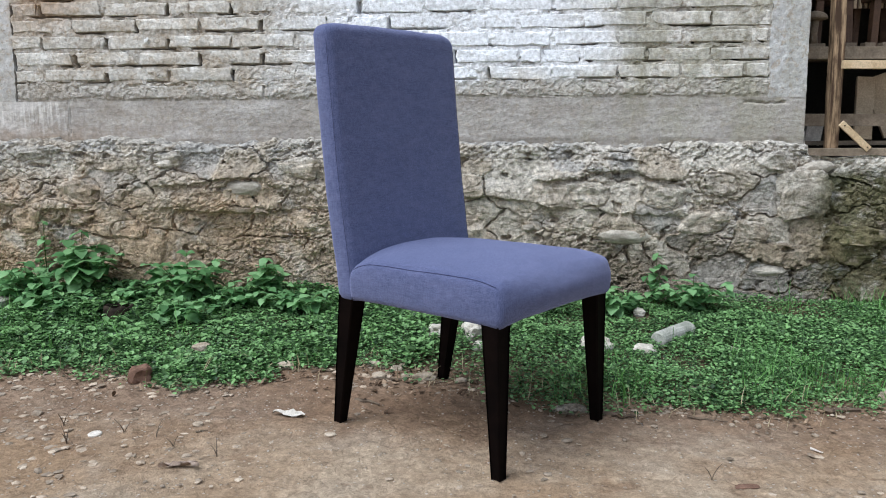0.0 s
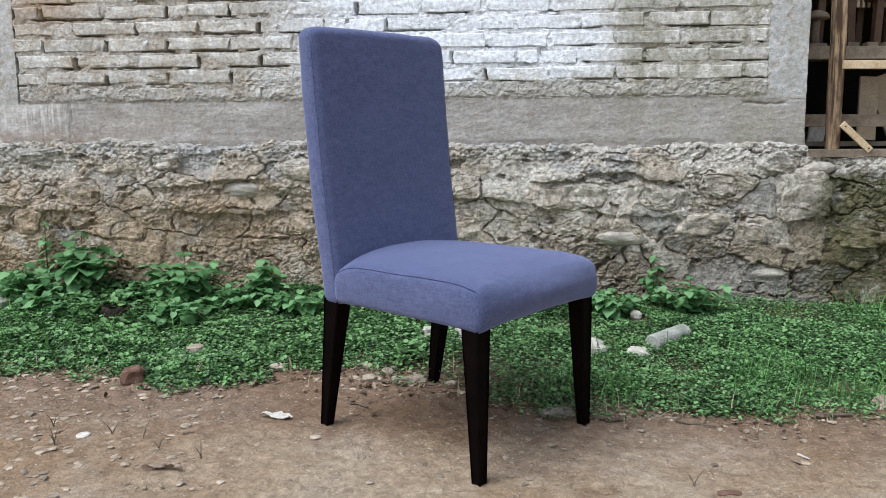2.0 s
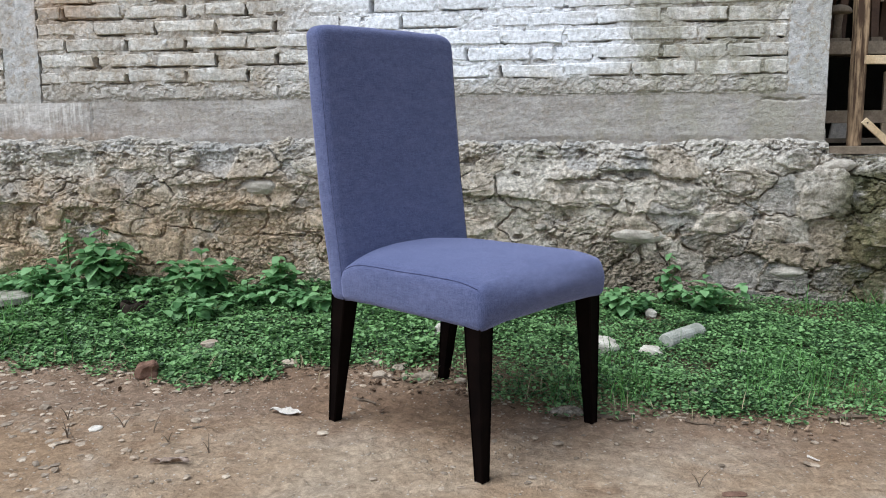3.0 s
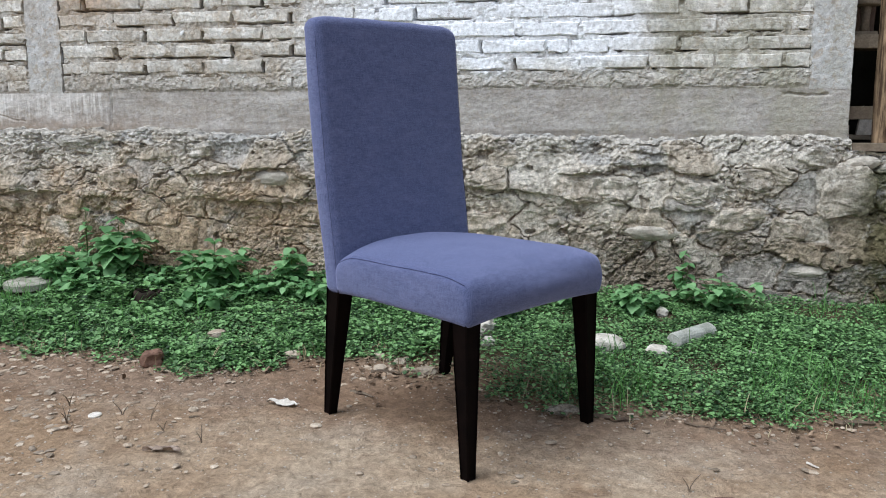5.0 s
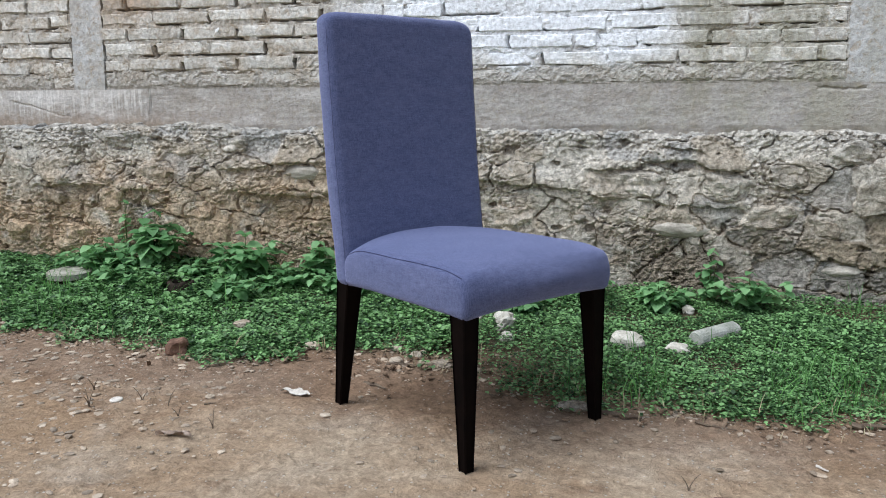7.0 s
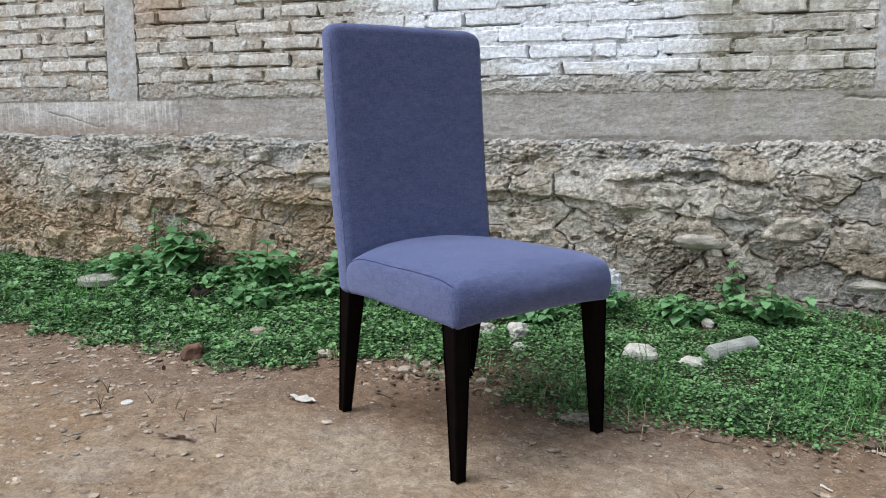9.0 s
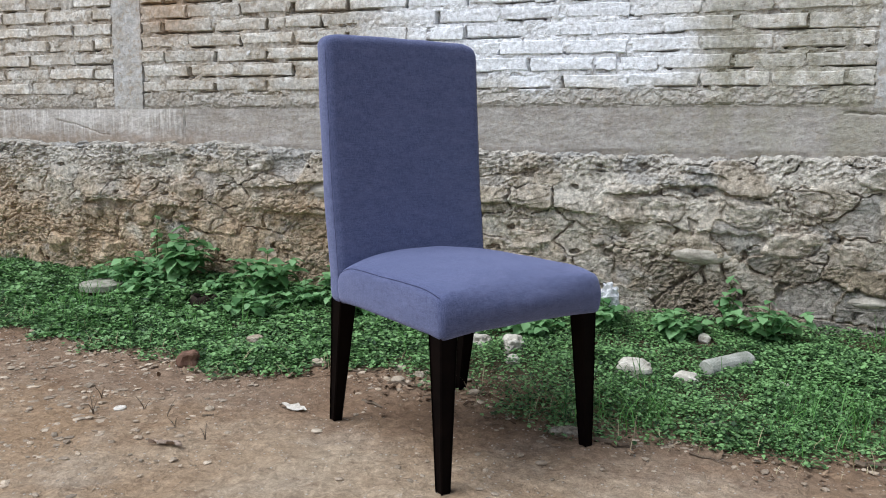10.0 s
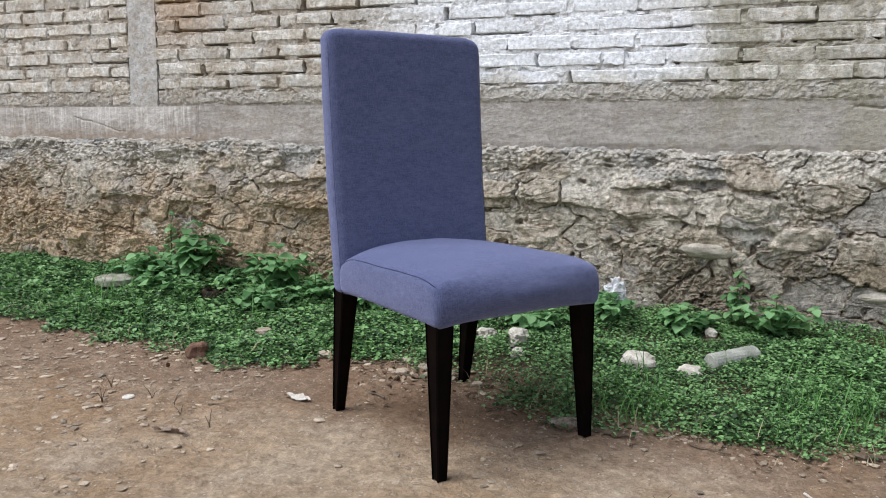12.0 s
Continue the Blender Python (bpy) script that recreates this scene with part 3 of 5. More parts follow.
# stones that stand proud of the plinth: x, z, half width, half height, stand-off
STONES = [(-1.49, 0.678, 0.095, 0.028, 0.020), (-0.645, 0.53, 0.105, 0.036, 0.030), (-0.40, 0.607, 0.075, 0.038, 0.012), (-0.93, 0.645, 0.06, 0.033, 0.010),
          (-0.42, 0.395, 0.085, 0.045, 0.006), (0.904, 0.343, 0.105, 0.032, 0.024), (0.528, 0.372, 0.027, 0.017, 0.035),
          (0.635, 0.51, 0.09, 0.055, 0.004), (1.06, 0.50, 0.08, 0.05, 0.012), (1.592, 0.51, 0.095, 0.088, 0.020), (1.64, 0.612, 0.066, 0.028, 0.040),
          (1.49, 0.628, 0.08, 0.04, 0.022), (1.472, 0.205, 0.085, 0.026, 0.016), (1.80, 0.35, 0.09, 0.035, 0.02), (1.40, 0.355, 0.06, 0.045, 0.014),
          (-1.755, 0.235, 0.105, 0.055, 0.022), (-2.04, 0.245, 0.06, 0.05, 0.016), (-1.83, 0.405, 0.055, 0.033, 0.016),
          (0.76, 0.505, 0.075, 0.05, 0.010), (1.27, 0.545, 0.07, 0.045, 0.012), (1.22, 0.40, 0.085, 0.045, 0.012), (-1.30, 0.52, 0.075, 0.05, 0.012), (-1.10, 0.36, 0.07, 0.04, 0.012), (-0.15, 0.42, 0.08, 0.05, 0.010), (0.25, 0.36, 0.09, 0.045, 0.012), (-1.55, 0.40, 0.06, 0.05, 0.014)]
ROUND = (1, 5, 6, 10, 12)


def plinth_cells(x, z):
    """Which stone of the plinth a place belongs to, and how far it shows from under the mortar."""
    wx = x + 0.07 * fbm(x * 8, z * 8, 31, 4) + 0.030 * fbm(x * 34, z * 34, 33, 3)
    wz = z + 0.06 * fbm(x * 8, z * 8, 41, 4) + 0.022 * fbm(x * 34, z * 34, 43, 3)
    show = step01(fbm(x * 5, z * 6, 61, 3), -0.10, 0.08)
    return (*cells(wx / 0.19, wz / 0.115, 7), show, wx, wz)


# overhanging mortar ledges on the plinth: along x, height of the lower edge, stand-off
LEDGES = (((0.53, 0.70, 0.80, 0.90, 1.00, 1.14), (0.560, 0.564, 0.594, 0.604, 0.582, 0.565), 0.021),
          ((0.79, 0.88, 0.97, 1.01), (0.648, 0.646, 0.640, 0.612), 0.018),
          ((-1.00, -0.86, -0.70, -0.52), (0.545, 0.538, 0.572, 0.566), 0.018),
          ((-0.98, -0.80, -0.60, -0.42), (0.452, 0.440, 0.428, 0.440), 0.018),
          ((-0.10, 0.10, 0.34, 0.55), (0.50, 0.512, 0.492, 0.484), 0.016),
          ((0.70, 0.86, 1.02, 1.20), (0.452, 0.440, 0.424, 0.418), 0.012),
          ((-1.95, -1.75, -1.50, -1.25), (0.455, 0.470, 0.452, 0.440), 0.016))


def plinth_y(x, z):
    """The rubble plinth's face: stones under smeared mortar, chipped ledges, crumbly crust, cracks here and there."""
    f1, f2, rnd, dx, dz, show, wx, wz = plinth_cells(x, z)
    g1, g2, rnd2, ex, ez = cells(wx / 0.045, wz / 0.028, 19)
    crack = 1 - step01(f2 - f1, 0.0, 0.055)
    small = 1 - step01(g2 - g1, 0.0, 0.25)
    mortar = 1 - show
    h = 0.019 * (rnd - 0.5) * (1 - crack) * (0.3 + 0.7 * show)
    h = h + 0.009 * dz * (hash01(np.floor(rnd * 977), np.floor(rnd * 91), 3) - 0.3)
    h = h - 0.024 * crack * step01(fbm(x * 9, z * 11, 77, 3), -0.06, 0.06)
    h = h + (0.008 * (rnd2 - 0.5) - 0.007 * small) * (0.10 + 0.90 * mortar)
    # chipped layers
    t = 9 * (fbm(x * 5, z * 8, 91, 3) + 0.5)
    h = h + 0.0042 * (np.floor(t) + step01(t - np.floor(t), 0.0, 0.22) - 4.5)
    # crumbs of aggregate in the crust below the beam and in worn places
    c1, c2, c3, cx, cz = cells(x / 0.019 + 0.4 * fbm(x * 40, z * 40, 58, 2), z / 0.015, 23)
    crumbly = np.maximum(step01(z + 0.12 * fbm(x * 7, z * 7, 57, 3), 0.595, 0.66), step01(fbm(x * 6, z * 7, 59, 3), 0.04, 0.14))
    h = h + crumbly * (0.013 * (0.42 - c1) + 0.006 * (c3 - 0.5))
    for i, (xs, zs, out) in enumerate(LEDGES):
        low = np.interp(x, xs, zs) + 0.030 * fbm(x * 13, x * 0 + i, 64 + i, 4) + 0.010 * fbm(x * 60, z * 60, 65, 2)
        along = step01(x, xs[0], xs[0] + 0.07) * step01(-x, -xs[-1], -xs[-1] + 0.07)
        up = z - low
        h = h + along * (out * step01(up, -0.004, 0.004) * (1 - step01(up, 0.015, 0.075)) - 0.40 * out * step01(-up, -0.002, 0.004) * (1 - step01(-up, 0.008, 0.035)))
    for i, (sx, sz, w, k, out) in enumerate(STONES):
        r = (np.abs((x - sx) / w) ** 2.6 + np.abs((z - sz) / k) ** 2.6) ** (1 / 2.6) + 0.3 * fbm(x * 16, z * 16, 130 + i, 3)
        h = h - (0.005 if i in ROUND else 0.012) * np.exp(-((r - 1.06) / 0.06) ** 2) * step01(fbm(x * 9, z * 9, 170 + i, 2), -0.16, 0.06)
    h = h + 0.009 * fbm(x * 5, z * 7, 95, 3)
    h = h + (0.010 * fbm(x * 38, z * 46, 93, 4, 0.65) + 0.007 * fbm(x * 110, z * 120, 94, 2)) * (0.5 + 0.5 * mortar)
    pits = step01(fbm(x * 16, z * 24, 55, 3), 0.23, 0.28)
    h = h - 0.024 * pits - 0.008
    face = 1.190 - 0.055 * step01(-x, 0.2, 1.0) + 0.02 * step01(z, 0.5, 0.72)
    top = 0.713 - 0.012 * x / 1.5 + 0.06 * fbm(x * 7, x * 0 + 2.5, 5, 4) + 0.030 * fbm(x * 45, z * 45, 6, 3)
    lip = step01(z, top - 0.012, top + 0.012) * (x < 1.62)
    return np.minimum((face - h) * (1 - lip) + (FACE + 0.012) * lip, 1.28)


def build_wall():
    wall = thing("wall_north", Matrix(), "old whitewashed brick wall on a rough rubble plinth", "wall", kind="structure")
    # the wall's core, pierced by the workshop opening
    for a, b, z0, z1 in ((LEFT_END, PILLAR_R[1] - 0.02, -0.2, 2.55), (PILLAR_R[1] - 0.02, OPEN_END, -0.2, 0.60), (OPEN_END, RIGHT_END, -0.2, 2.55), (PILLAR_R[1] - 0.02, OPEN_END, 2.15, 2.55)):
        part("core", box_bm(a, b, 1.286, 1.38, z0, z1), M_MORTAR, wall)

    # plinth
    xs, zs = np.arange(-3.0, 2.6, 0.0045), np.arange(-0.04, 0.752, 0.0045)
    v, f = relief(xs, zs, plinth_y, 1.29)
    right = v[:, 0] > 1.60
    sill = 0.655 + 0.014 * np.array([noise.noise(Vector((q * 9, 0, 0))) for q in v[:, 0]])
    v[:, 2] = np.where(right & (v[:, 2] > sill), sill + 0.0008 * (v[:, 2] - sill), v[:, 2])
    me = mesh_of("plinth", v, f, M_RUBBLE)
    c = plinth_cells(v[:, 0], v[:, 2])
    for key, values in (("stone_kind", c[2]), ("stone_shown", c[5] * step01(c[1] - c[0], 0.03, 0.12))):
        me.attributes.new(key, "FLOAT", "POINT").data.foreach_set("value", values.astype(np.float32))
    part("plinth", me, M_RUBBLE, wall, "rough rubble and crumbling mortar")
    for a, b in ((LEFT_END, -3.0), (2.594, RIGHT_END)):
        part("plinth_end", box_bm(a, b, 1.15, 1.275, -0.1, 0.70, 0.02), M_RUBBLE, wall)

    # tie beam
    def beam_y(x, z):
        seam = np.exp(-((x + 1.37 + 0.012 * fbm(z * 30, z * 0, 2, 3)) / 0.004) ** 2)
        crack = np.exp(-((z - 0.80 + 0.25 * (x + 1.95) + 0.02 * fbm(x * 20, x * 0, 6, 3)) / 0.004) ** 2) * (np.abs(x + 1.95) < 0.16)
        low = step01(-z, -0.735, -0.70) * (0.004 + 0.014 * np.clip(fbm(x * 14, z * 14, 15, 3) + 0.2, 0, 1))
        joint = np.exp(-((z - 0.868 - 0.03 * fbm(x * 22, x * 0, 27, 4)) / 0.0045) ** 2) * step01(x, 1.33, 1.40) * step01(fbm(x * 18, x * 0 + 3, 28, 3), -0.15, 0.0)
        return FACE + 0.010 * joint + 0.004 * fbm(x * 4, z * 9, 21, 3) + 0.003 * fbm(x * 40, z * 60, 22, 3) + 0.006 * seam + 0.005 * crack + low - 0.004 * (x < -1.37)
    v, f = relief(np.arange(-3.0, PILLAR_R[1] + 0.007, 0.008), np.linspace(BAND_LO - 0.02, BAND_HI, 48), beam_y, 1.29)
    part("tie_beam", mesh_of("tie_beam", v, f, M_BAND), M_BAND, wall, "grey cast concrete band")

    # pillars with ragged, toothed edges
    for (a, b), s, mat in ((PILLAR_L, 3, M_PILLAR), (PILLAR_R, 8, M_PILLAR)):
        xs, zs = np.linspace(a, b, 34), np.arange(BAND_HI - 0.003, 2.55, 0.010)
        v, f = relief(xs, zs, lambda x, z: FACE - 0.002 + 0.005 * fbm(x * 12, z * 12, s, 4) + 0.003 * fbm(x * 60, z * 60, s + 1, 3), 1.29)
        mid = (a + b) / 2
        tooth = np.array([0.5 * noise.noise(Vector((q * 16, s, 0))) + 0.3 * noise.noise(Vector((q * 60, s, 2))) for q in v[:, 2]]) * 0.022
        edge = np.abs(v[:, 0] - mid) / (b - mid)
        free = (v[:, 0] > mid) & (s == 8)
        v[:, 0] += np.where(free, 0.25, 1.0) * tooth * edge ** 3
        part("pillar", mesh_of("pillar", v, f, mat), mat, wall, "weathered grey plaster pillar")

    # mortar bed behind the bricks
    def bed_y(x, z):
        fill = fbm(x * 13, z * 26, 71, 4)
        hole = step01(fbm(x * 17, z * 30, 72, 3), 0.14, 0.20)
        low = step01(-z, -1.04, -0.90)
        k = np.floor((z - FIRST) / COURSE + 0.5)
        dz = (z - FIRST) / COURSE - k
        # a thin gap under some lengths of a course, fallen-out head joints
        run = step01(fbm(x * 8, k * 5.3, 74, 3), 0.03, 0.10)
        groove = run * np.exp(-((dz + 0.37 + 0.12 * fbm(x * 34, k * 3.7, 75, 3)) / 0.045) ** 2)
        i = (x + 1.334 - 0.134 * (k % 2)) / 0.2615
        head = np.abs(i + 0.0045 * i * (i - 10) * 0.1 - np.round(i)) * 0.26
        wide = 0.004 + 0.006 * hash01(np.round(i), k, 8)
        slot = np.exp(-((head + 0.008 * fbm(x * 50, z * 50, 70, 3)) / wide) ** 2) * step01(hash01(np.round(i), k, 5), 0.42, 0.5)
        slot = slot * (np.abs(dz + 0.05 + 0.2 * fbm(x * 40, z * 40, 69, 2)) < 0.34)
        for q in (PILLAR_L[0], PILLAR_L[1], PILLAR_R[0]):
            slot = np.maximum(slot, 0.8 * np.exp(-((x - q + 0.024 * fbm(z * 22, z * 0, 76, 4)) / 0.006) ** 2) * step01(fbm(z * 16, x * 0 + q, 79, 3), -0.12, 0.02) * (q < 1))
        y = FACE - 0.0002 - 0.008 * fill - 0.002 * low + 0.010 * hole * (1 - 0.5 * low)
        y = y + (0.034 * groove + 0.046 * slot) * (1 - 0.75 * low) + (0.009 + 0.004 * low) * fbm(x * 55, z * 65, 73, 3, 0.6)
        foot = step01(-z, -0.905 - 0.02 * fbm(x * 12, x * 0, 78, 3), -0.885)
        return np.minimum(y * (1 - foot) + (FACE + 0.004) * foot, 1.282)
    for k, (a, b) in enumerate(((-3.0, PILLAR_L[0] + 0.004), (PILLAR_L[1] - 0.004, PILLAR_R[0] + 0.004))):
        v, f = relief(np.arange(a, b + 0.003, 0.0042), np.arange(BAND_HI - 0.006, 1.60, 0.0042), bed_y, 1.29)
        part("mortar", mesh_of("mortar", v, f, M_MORTAR), M_MORTAR, wall, "rough grey mortar")

    # bricks: a few shapes shared by all
    rng = random.Random(5)
    shapes = []
    for s in range(16):
        ring = [(-0.5, -0.5), (-0.17, -0.5), (0.17, -0.5), (0.5, -0.5), (0.5, 0.0), (0.5, 0.5), (0.17, 0.5), (-0.17, 0.5), (-0.5, 0.5), (-0.5, 0.0)]
        ring = [(u + rng.uniform(-0.024, 0.024), (w + rng.uniform(-0.08, 0.07)) * 0.0475) for u, w in ring]
        bm = bmesh.new()
        loops = []
        for y, k in ((0.0, 0.0), (0.0032, 1.0), (0.080, 1.0)):
            loops.append([bm.verts.new((u - math.copysign(0.012, u) * (1 - k) * rng.uniform(0.4, 1.4), y + rng.uniform(-0.0015, 0.0015), w - math.copysign(0.003, w) * (1 - k) * rng.uniform(0.4, 1.5))) for u, w in ring])
        mid = bm.verts.new((rng.uniform(-0.1, 0.1), rng.uniform(-0.003, 0.001), 0))
        for k in range(10):
            bm.faces.new((loops[0][k], loops[0][(k + 1) % 10], mid))
            for r, t in zip(loops, loops[1:]):
                bm.faces.new((r[(k + 1) % 10], r[k], t[k], t[(k + 1) % 10]))
        bmesh.ops.recalc_face_normals(bm, faces=bm.faces[:])
        shapes.append(from_bm("brick", bm, M_BRICK))

    def lay(x0, x1, z, slope):
        if x1 - x0 < 0.04:
            return
        ob = new("brick", rng.choice(shapes))
        ob.parent = wall
        w = x1 - x0 - rng.uniform(0.006, 0.016) - (0.014 if rng.random() < 0.3 else 0)
        ob.matrix_world = pose((x0 + x1) / 2 + rng.uniform(-0.003, 0.003), FACE - 0.0032 + rng.uniform(-0.003, 0.003) + 0.003 * (z < 0.95), z + rng.uniform(-0.003, 0.003), rng.uniform(-2, 2), slope + rng.uniform(-0.5, 0.5), rng.uniform(-1.2, 1.2)) @ Matrix.Diagonal((w * rng.choice((1, -1)), 1, rng.uniform(0.92, 1.06), 1))
    for k in range(10):
        shift = 0.134 if k % 2 else 0.0
        joints = [PILLAR_L[1]] + [j for j in (-1.334 + shift + 0.268 * i - 0.0012 * i * i for i in range(-1, 12)) if PILLAR_L[1] + 0.05 < j < PILLAR_R[0] - 0.04] + [PILLAR_R[0]]
        z = FIRST + COURSE * k
        for a, b in zip(joints, joints[1:]):
            if rng.random() < 0.06 and b - a > 0.2:
                c = a + (b - a) * rng.choice((0.35, 0.5, 0.65))
                lay(a, c, z + 0.004 * (a < -0.5), 0), lay(c, b, z + 0.004 * (a < -0.5), 0)
            else:
                lay(a, b, z + 0.005 * (a < -0.5), 0)
        start = -1.978 if k % 2 else -1.868
        joints = [PILLAR_L[0]] + [start - 0.273 * i for i in range(5)]
        for b, a in zip(joints, joints[1:]):
            lay(a, b, z - 0.004 + 0.0016 * k, 0)
    # the courses above, far over the view
    bm = bmesh.new()
    for k in range(10, 24):
        for i in range(17):
            x0 = -2.95 + 0.262 * i + (0.131 if k % 2 else 0)
            if x0 + 0.24 < PILLAR_R[0]:
                m = pose(x0 + 0.12, FACE + 0.03, FIRST + COURSE * k) @ Matrix.Diagonal((0.245, 0.07, 0.051, 1))
                bmesh.ops.create_cube(bm, size=1.0, matrix=m)
    tagged(part("upper_courses", bm, M_BRICK, wall), kind="stuff")

    bm = lump_bm(0.006, 0.003, 0.011, 91, 2, 0.3, 0.7)
    bm.transform(pose(-1.022, FACE - 0.008, 1.128, 0, 25, 0))
    part("lime_flake", bm, M_FLAKE, wall, "bright white lime flake")
    rows = random.Random(11)
    for i, (x, z, w, h, out) in enumerate(STONES):
        y = float(np.median(plinth_y(np.array([x - w / 2, x, x + w / 2]), np.array([z, z, z]))))
        round_one = i in ROUND
        bm = lump_bm(w * 1.05, 0.045, h * 1.05, i + 1, 4, 0.07 if round_one else 0.20, 0.95 if round_one else 0.55)
        k = 0.25 if round_one else 1.0
        for q in bm.verts:
            q.co += noise.noise_vector(q.co * 38 + Vector((i, 0, 0))) * 0.005 * k + noise.noise_vector(q.co * 110) * 0.002 * k
        bm.transform(pose(x, y + 0.042 - (0.55 if round_one else 0.65) * out, z, 0, rows.uniform(-6, 6), 0))
        part("stone", bm, M_COBBLE if round_one else M_STONE, wall, "smooth grey river cobble" if round_one else "")


build_wall()


# ---- the workshop behind the opening ----
def build_room():
    # walls, floor and ceiling all share one dark base colour
    for name, a, label in (("wall_south_room", (LEFT_END, RIGHT_END, 4.4, 4.5, 0, 2.55), "dark workshop wall"), ("wall_west", (LEFT_END, LEFT_END + 0.1, 1.38, 4.4, 0, 2.55), "dark workshop wall"),
                           ("wall_east", (RIGHT_END - 0.1, RIGHT_END, 1.38, 4.4, 0, 2.55), "dark workshop wall"), ("wall_partition", (1.30, 1.40, 1.384, 4.396, 0, 2.546), "dark partition wall")):
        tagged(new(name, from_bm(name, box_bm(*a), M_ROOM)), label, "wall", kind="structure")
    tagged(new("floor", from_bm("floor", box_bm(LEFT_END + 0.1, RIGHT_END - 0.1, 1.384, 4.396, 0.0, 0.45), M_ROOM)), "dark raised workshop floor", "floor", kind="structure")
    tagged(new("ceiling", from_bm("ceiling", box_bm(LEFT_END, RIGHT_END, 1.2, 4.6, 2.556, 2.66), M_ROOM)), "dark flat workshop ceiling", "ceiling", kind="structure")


build_room()


def build_rack():
    rack = thing("storage_rack", pose(1.72, 1.30, 0.66), "rough timber storage rack in the workshop opening", "rack")
    o = Vector((1.72, 1.30, 0.66))

    def bar(name, a, b, w, h, mat, label="", wob=0.003, s=0):
        bm = beam_bm(Vector(a) - o, Vector(b) - o, w, h, 0.003, wob, s, 6)
        part(name, bm, mat, rack, label)
    bar("post", (1.722, 1.295, 0.685), (1.708, 1.295, 2.14), 0.045, 0.043, M_BARK, "bark-edged split post", 0.008, 1)
    bar("post", (2.80, 1.295, 0.685), (2.80, 1.295, 2.14), 0.05, 0.054, M_BARK, "bark-edged split post", 0.008, 2)
    bar("sill", (1.60, 1.285, 0.671), (2.94, 1.285, 0.671), 0.12, 0.030, M_TIMBER, "", 0.002, 3)
    bar("batten", (1.727, 1.252, 1.006), (2.82, 1.252, 0.992), 0.022, 0.032, M_FRESH, "pale freshly sawn batten", 0.001, 4)
    bar("rail", (1.60, 1.42, 1.068), (2.94, 1.42, 1.058), 0.03, 0.05, M_TIMBER, "", 0.002, 5)
    bar("rail", (1.60, 1.42, 0.800), (2.94, 1.42, 0.792), 0.03, 0.05, M_TIMBER, "", 0.002, 6)
    for i, y in enumerate((1.52, 1.68, 1.84)):
        bar("slat", (1.60, y, 1.083), (2.94, y, 1.083), 0.10, 0.018, M_TIMBER, "", 0.001, 7 + i)
        bar("slat", (1.60, y, 0.705), (2.94, y, 0.705), 0.10, 0.018, M_TIMBER, "", 0.001, 17 + i)
    for x in (1.62, 2.90):
        bar("upright", (x, 1.88, 0.46), (x, 1.88, 2.14), 0.05, 0.05, M_BROWN, "", 0.001, 27)

    off = thing("wood_offcut", pose(0, 0, 0), "short pale wooden offcut with nail holes, leaning on the rack", "plank")
    a, b = Vector((1.730, 1.236, 0.783)), Vector((1.836, 1.226, 0.681))
    part("board", beam_bm(a, b, 0.014, 0.025, 0.002, 0.0005, 40), M_FRESH, off)
    for p in (a.lerp(b, 0.1), a.lerp(b, 0.92)):
        bm = bmesh.new()
        bmesh.ops.create_cone(bm, cap_ends=True, segments=10, radius1=0.003, radius2=0.003, depth=0.004, matrix=Matrix.Translation(p + Vector((0, -0.007, 0))) @ Matrix.Rotation(math.pi / 2, 4, "X"))
        part("nail", bm, M_DARK, off)

    for i, (x, z, w, h, lean, mat, lab) in enumerate(((1.975, 0.72, 0.075, 0.27, 3, M_PLY, "plain plywood panel leaning on the rack"), (2.135, 0.74, 0.10, 0.27, -20, M_PLY, "plain plywood panel tilted in the rack"), (1.80, 0.70, 0.07, 0.13, 12, M_WHITE, "pale board scrap standing in the rack"))):
        t = thing("panel", pose(x, 1.60 + 0.05 * i, z, -8, lean, 0), lab, "panel")
        part("board", box_bm(-w / 2, w / 2, -0.008, 0.008, 0, h, 0.002), mat, t)
    # unfinished chairs stored on the shelf
    first = thing("stored_chair", pose(1.80, 1.62, 1.093), "unfinished dark wooden chair stored on the rack", "chair", "chairs on the rack")
    for dx in (-0.065, 0.065):
        for dy in (-0.07, 0.07):
            part("leg", beam_bm((dx, dy, 0), (dx * 0.9, dy, 0.2), 0.03, 0.03, 0.003), M_BROWN, first)
    part("seat", rounded_seat(), M_BROWN, first)
    part("backrest", beam_bm((0, 0.085, 0.22), (0, 0.10, 0.60), 0.13, 0.02, 0.004), M_BROWN, first)
    for x, r in ((2.02, 8), (2.21, -6), (2.42, 3), (2.62, 0)):
        copy_thing(first, pose(x, 1.63, 1.093, 0, 0, r))
    stool = thing("stool", pose(1.706, 1.50, 1.094), "small pale round-topped stool stored on the rack", "stool")
    bm = bmesh.new()
    bmesh.ops.create_uvsphere(bm, u_segments=24, v_segments=12, radius=1.0)
    for q in bm.verts:
        q.co = Vector((q.co.x * 0.052, q.co.y * 0.052, 0.120 + q.co.z * (0.032 if q.co.z > 0 else 0.008)))
    part("top", bm, M_TIMBER, stool, "domed pale top", True)
    part("column", tube_bm([(0, 0, 0.015), (0, 0, 0.06), (0, 0, 0.118)], [0.019, 0.015, 0.020], 14), M_TIMBER, stool, "", True)
    part("foot", box_bm(-0.04, 0.04, -0.03, 0.03, 0, 0.018, 0.004), M_TIMBER, stool)
    block = thing("wood_block", pose(1.843, 1.475, 1.094), "small pale wooden block on the rack's shelf", "block", "blocks on the rack")
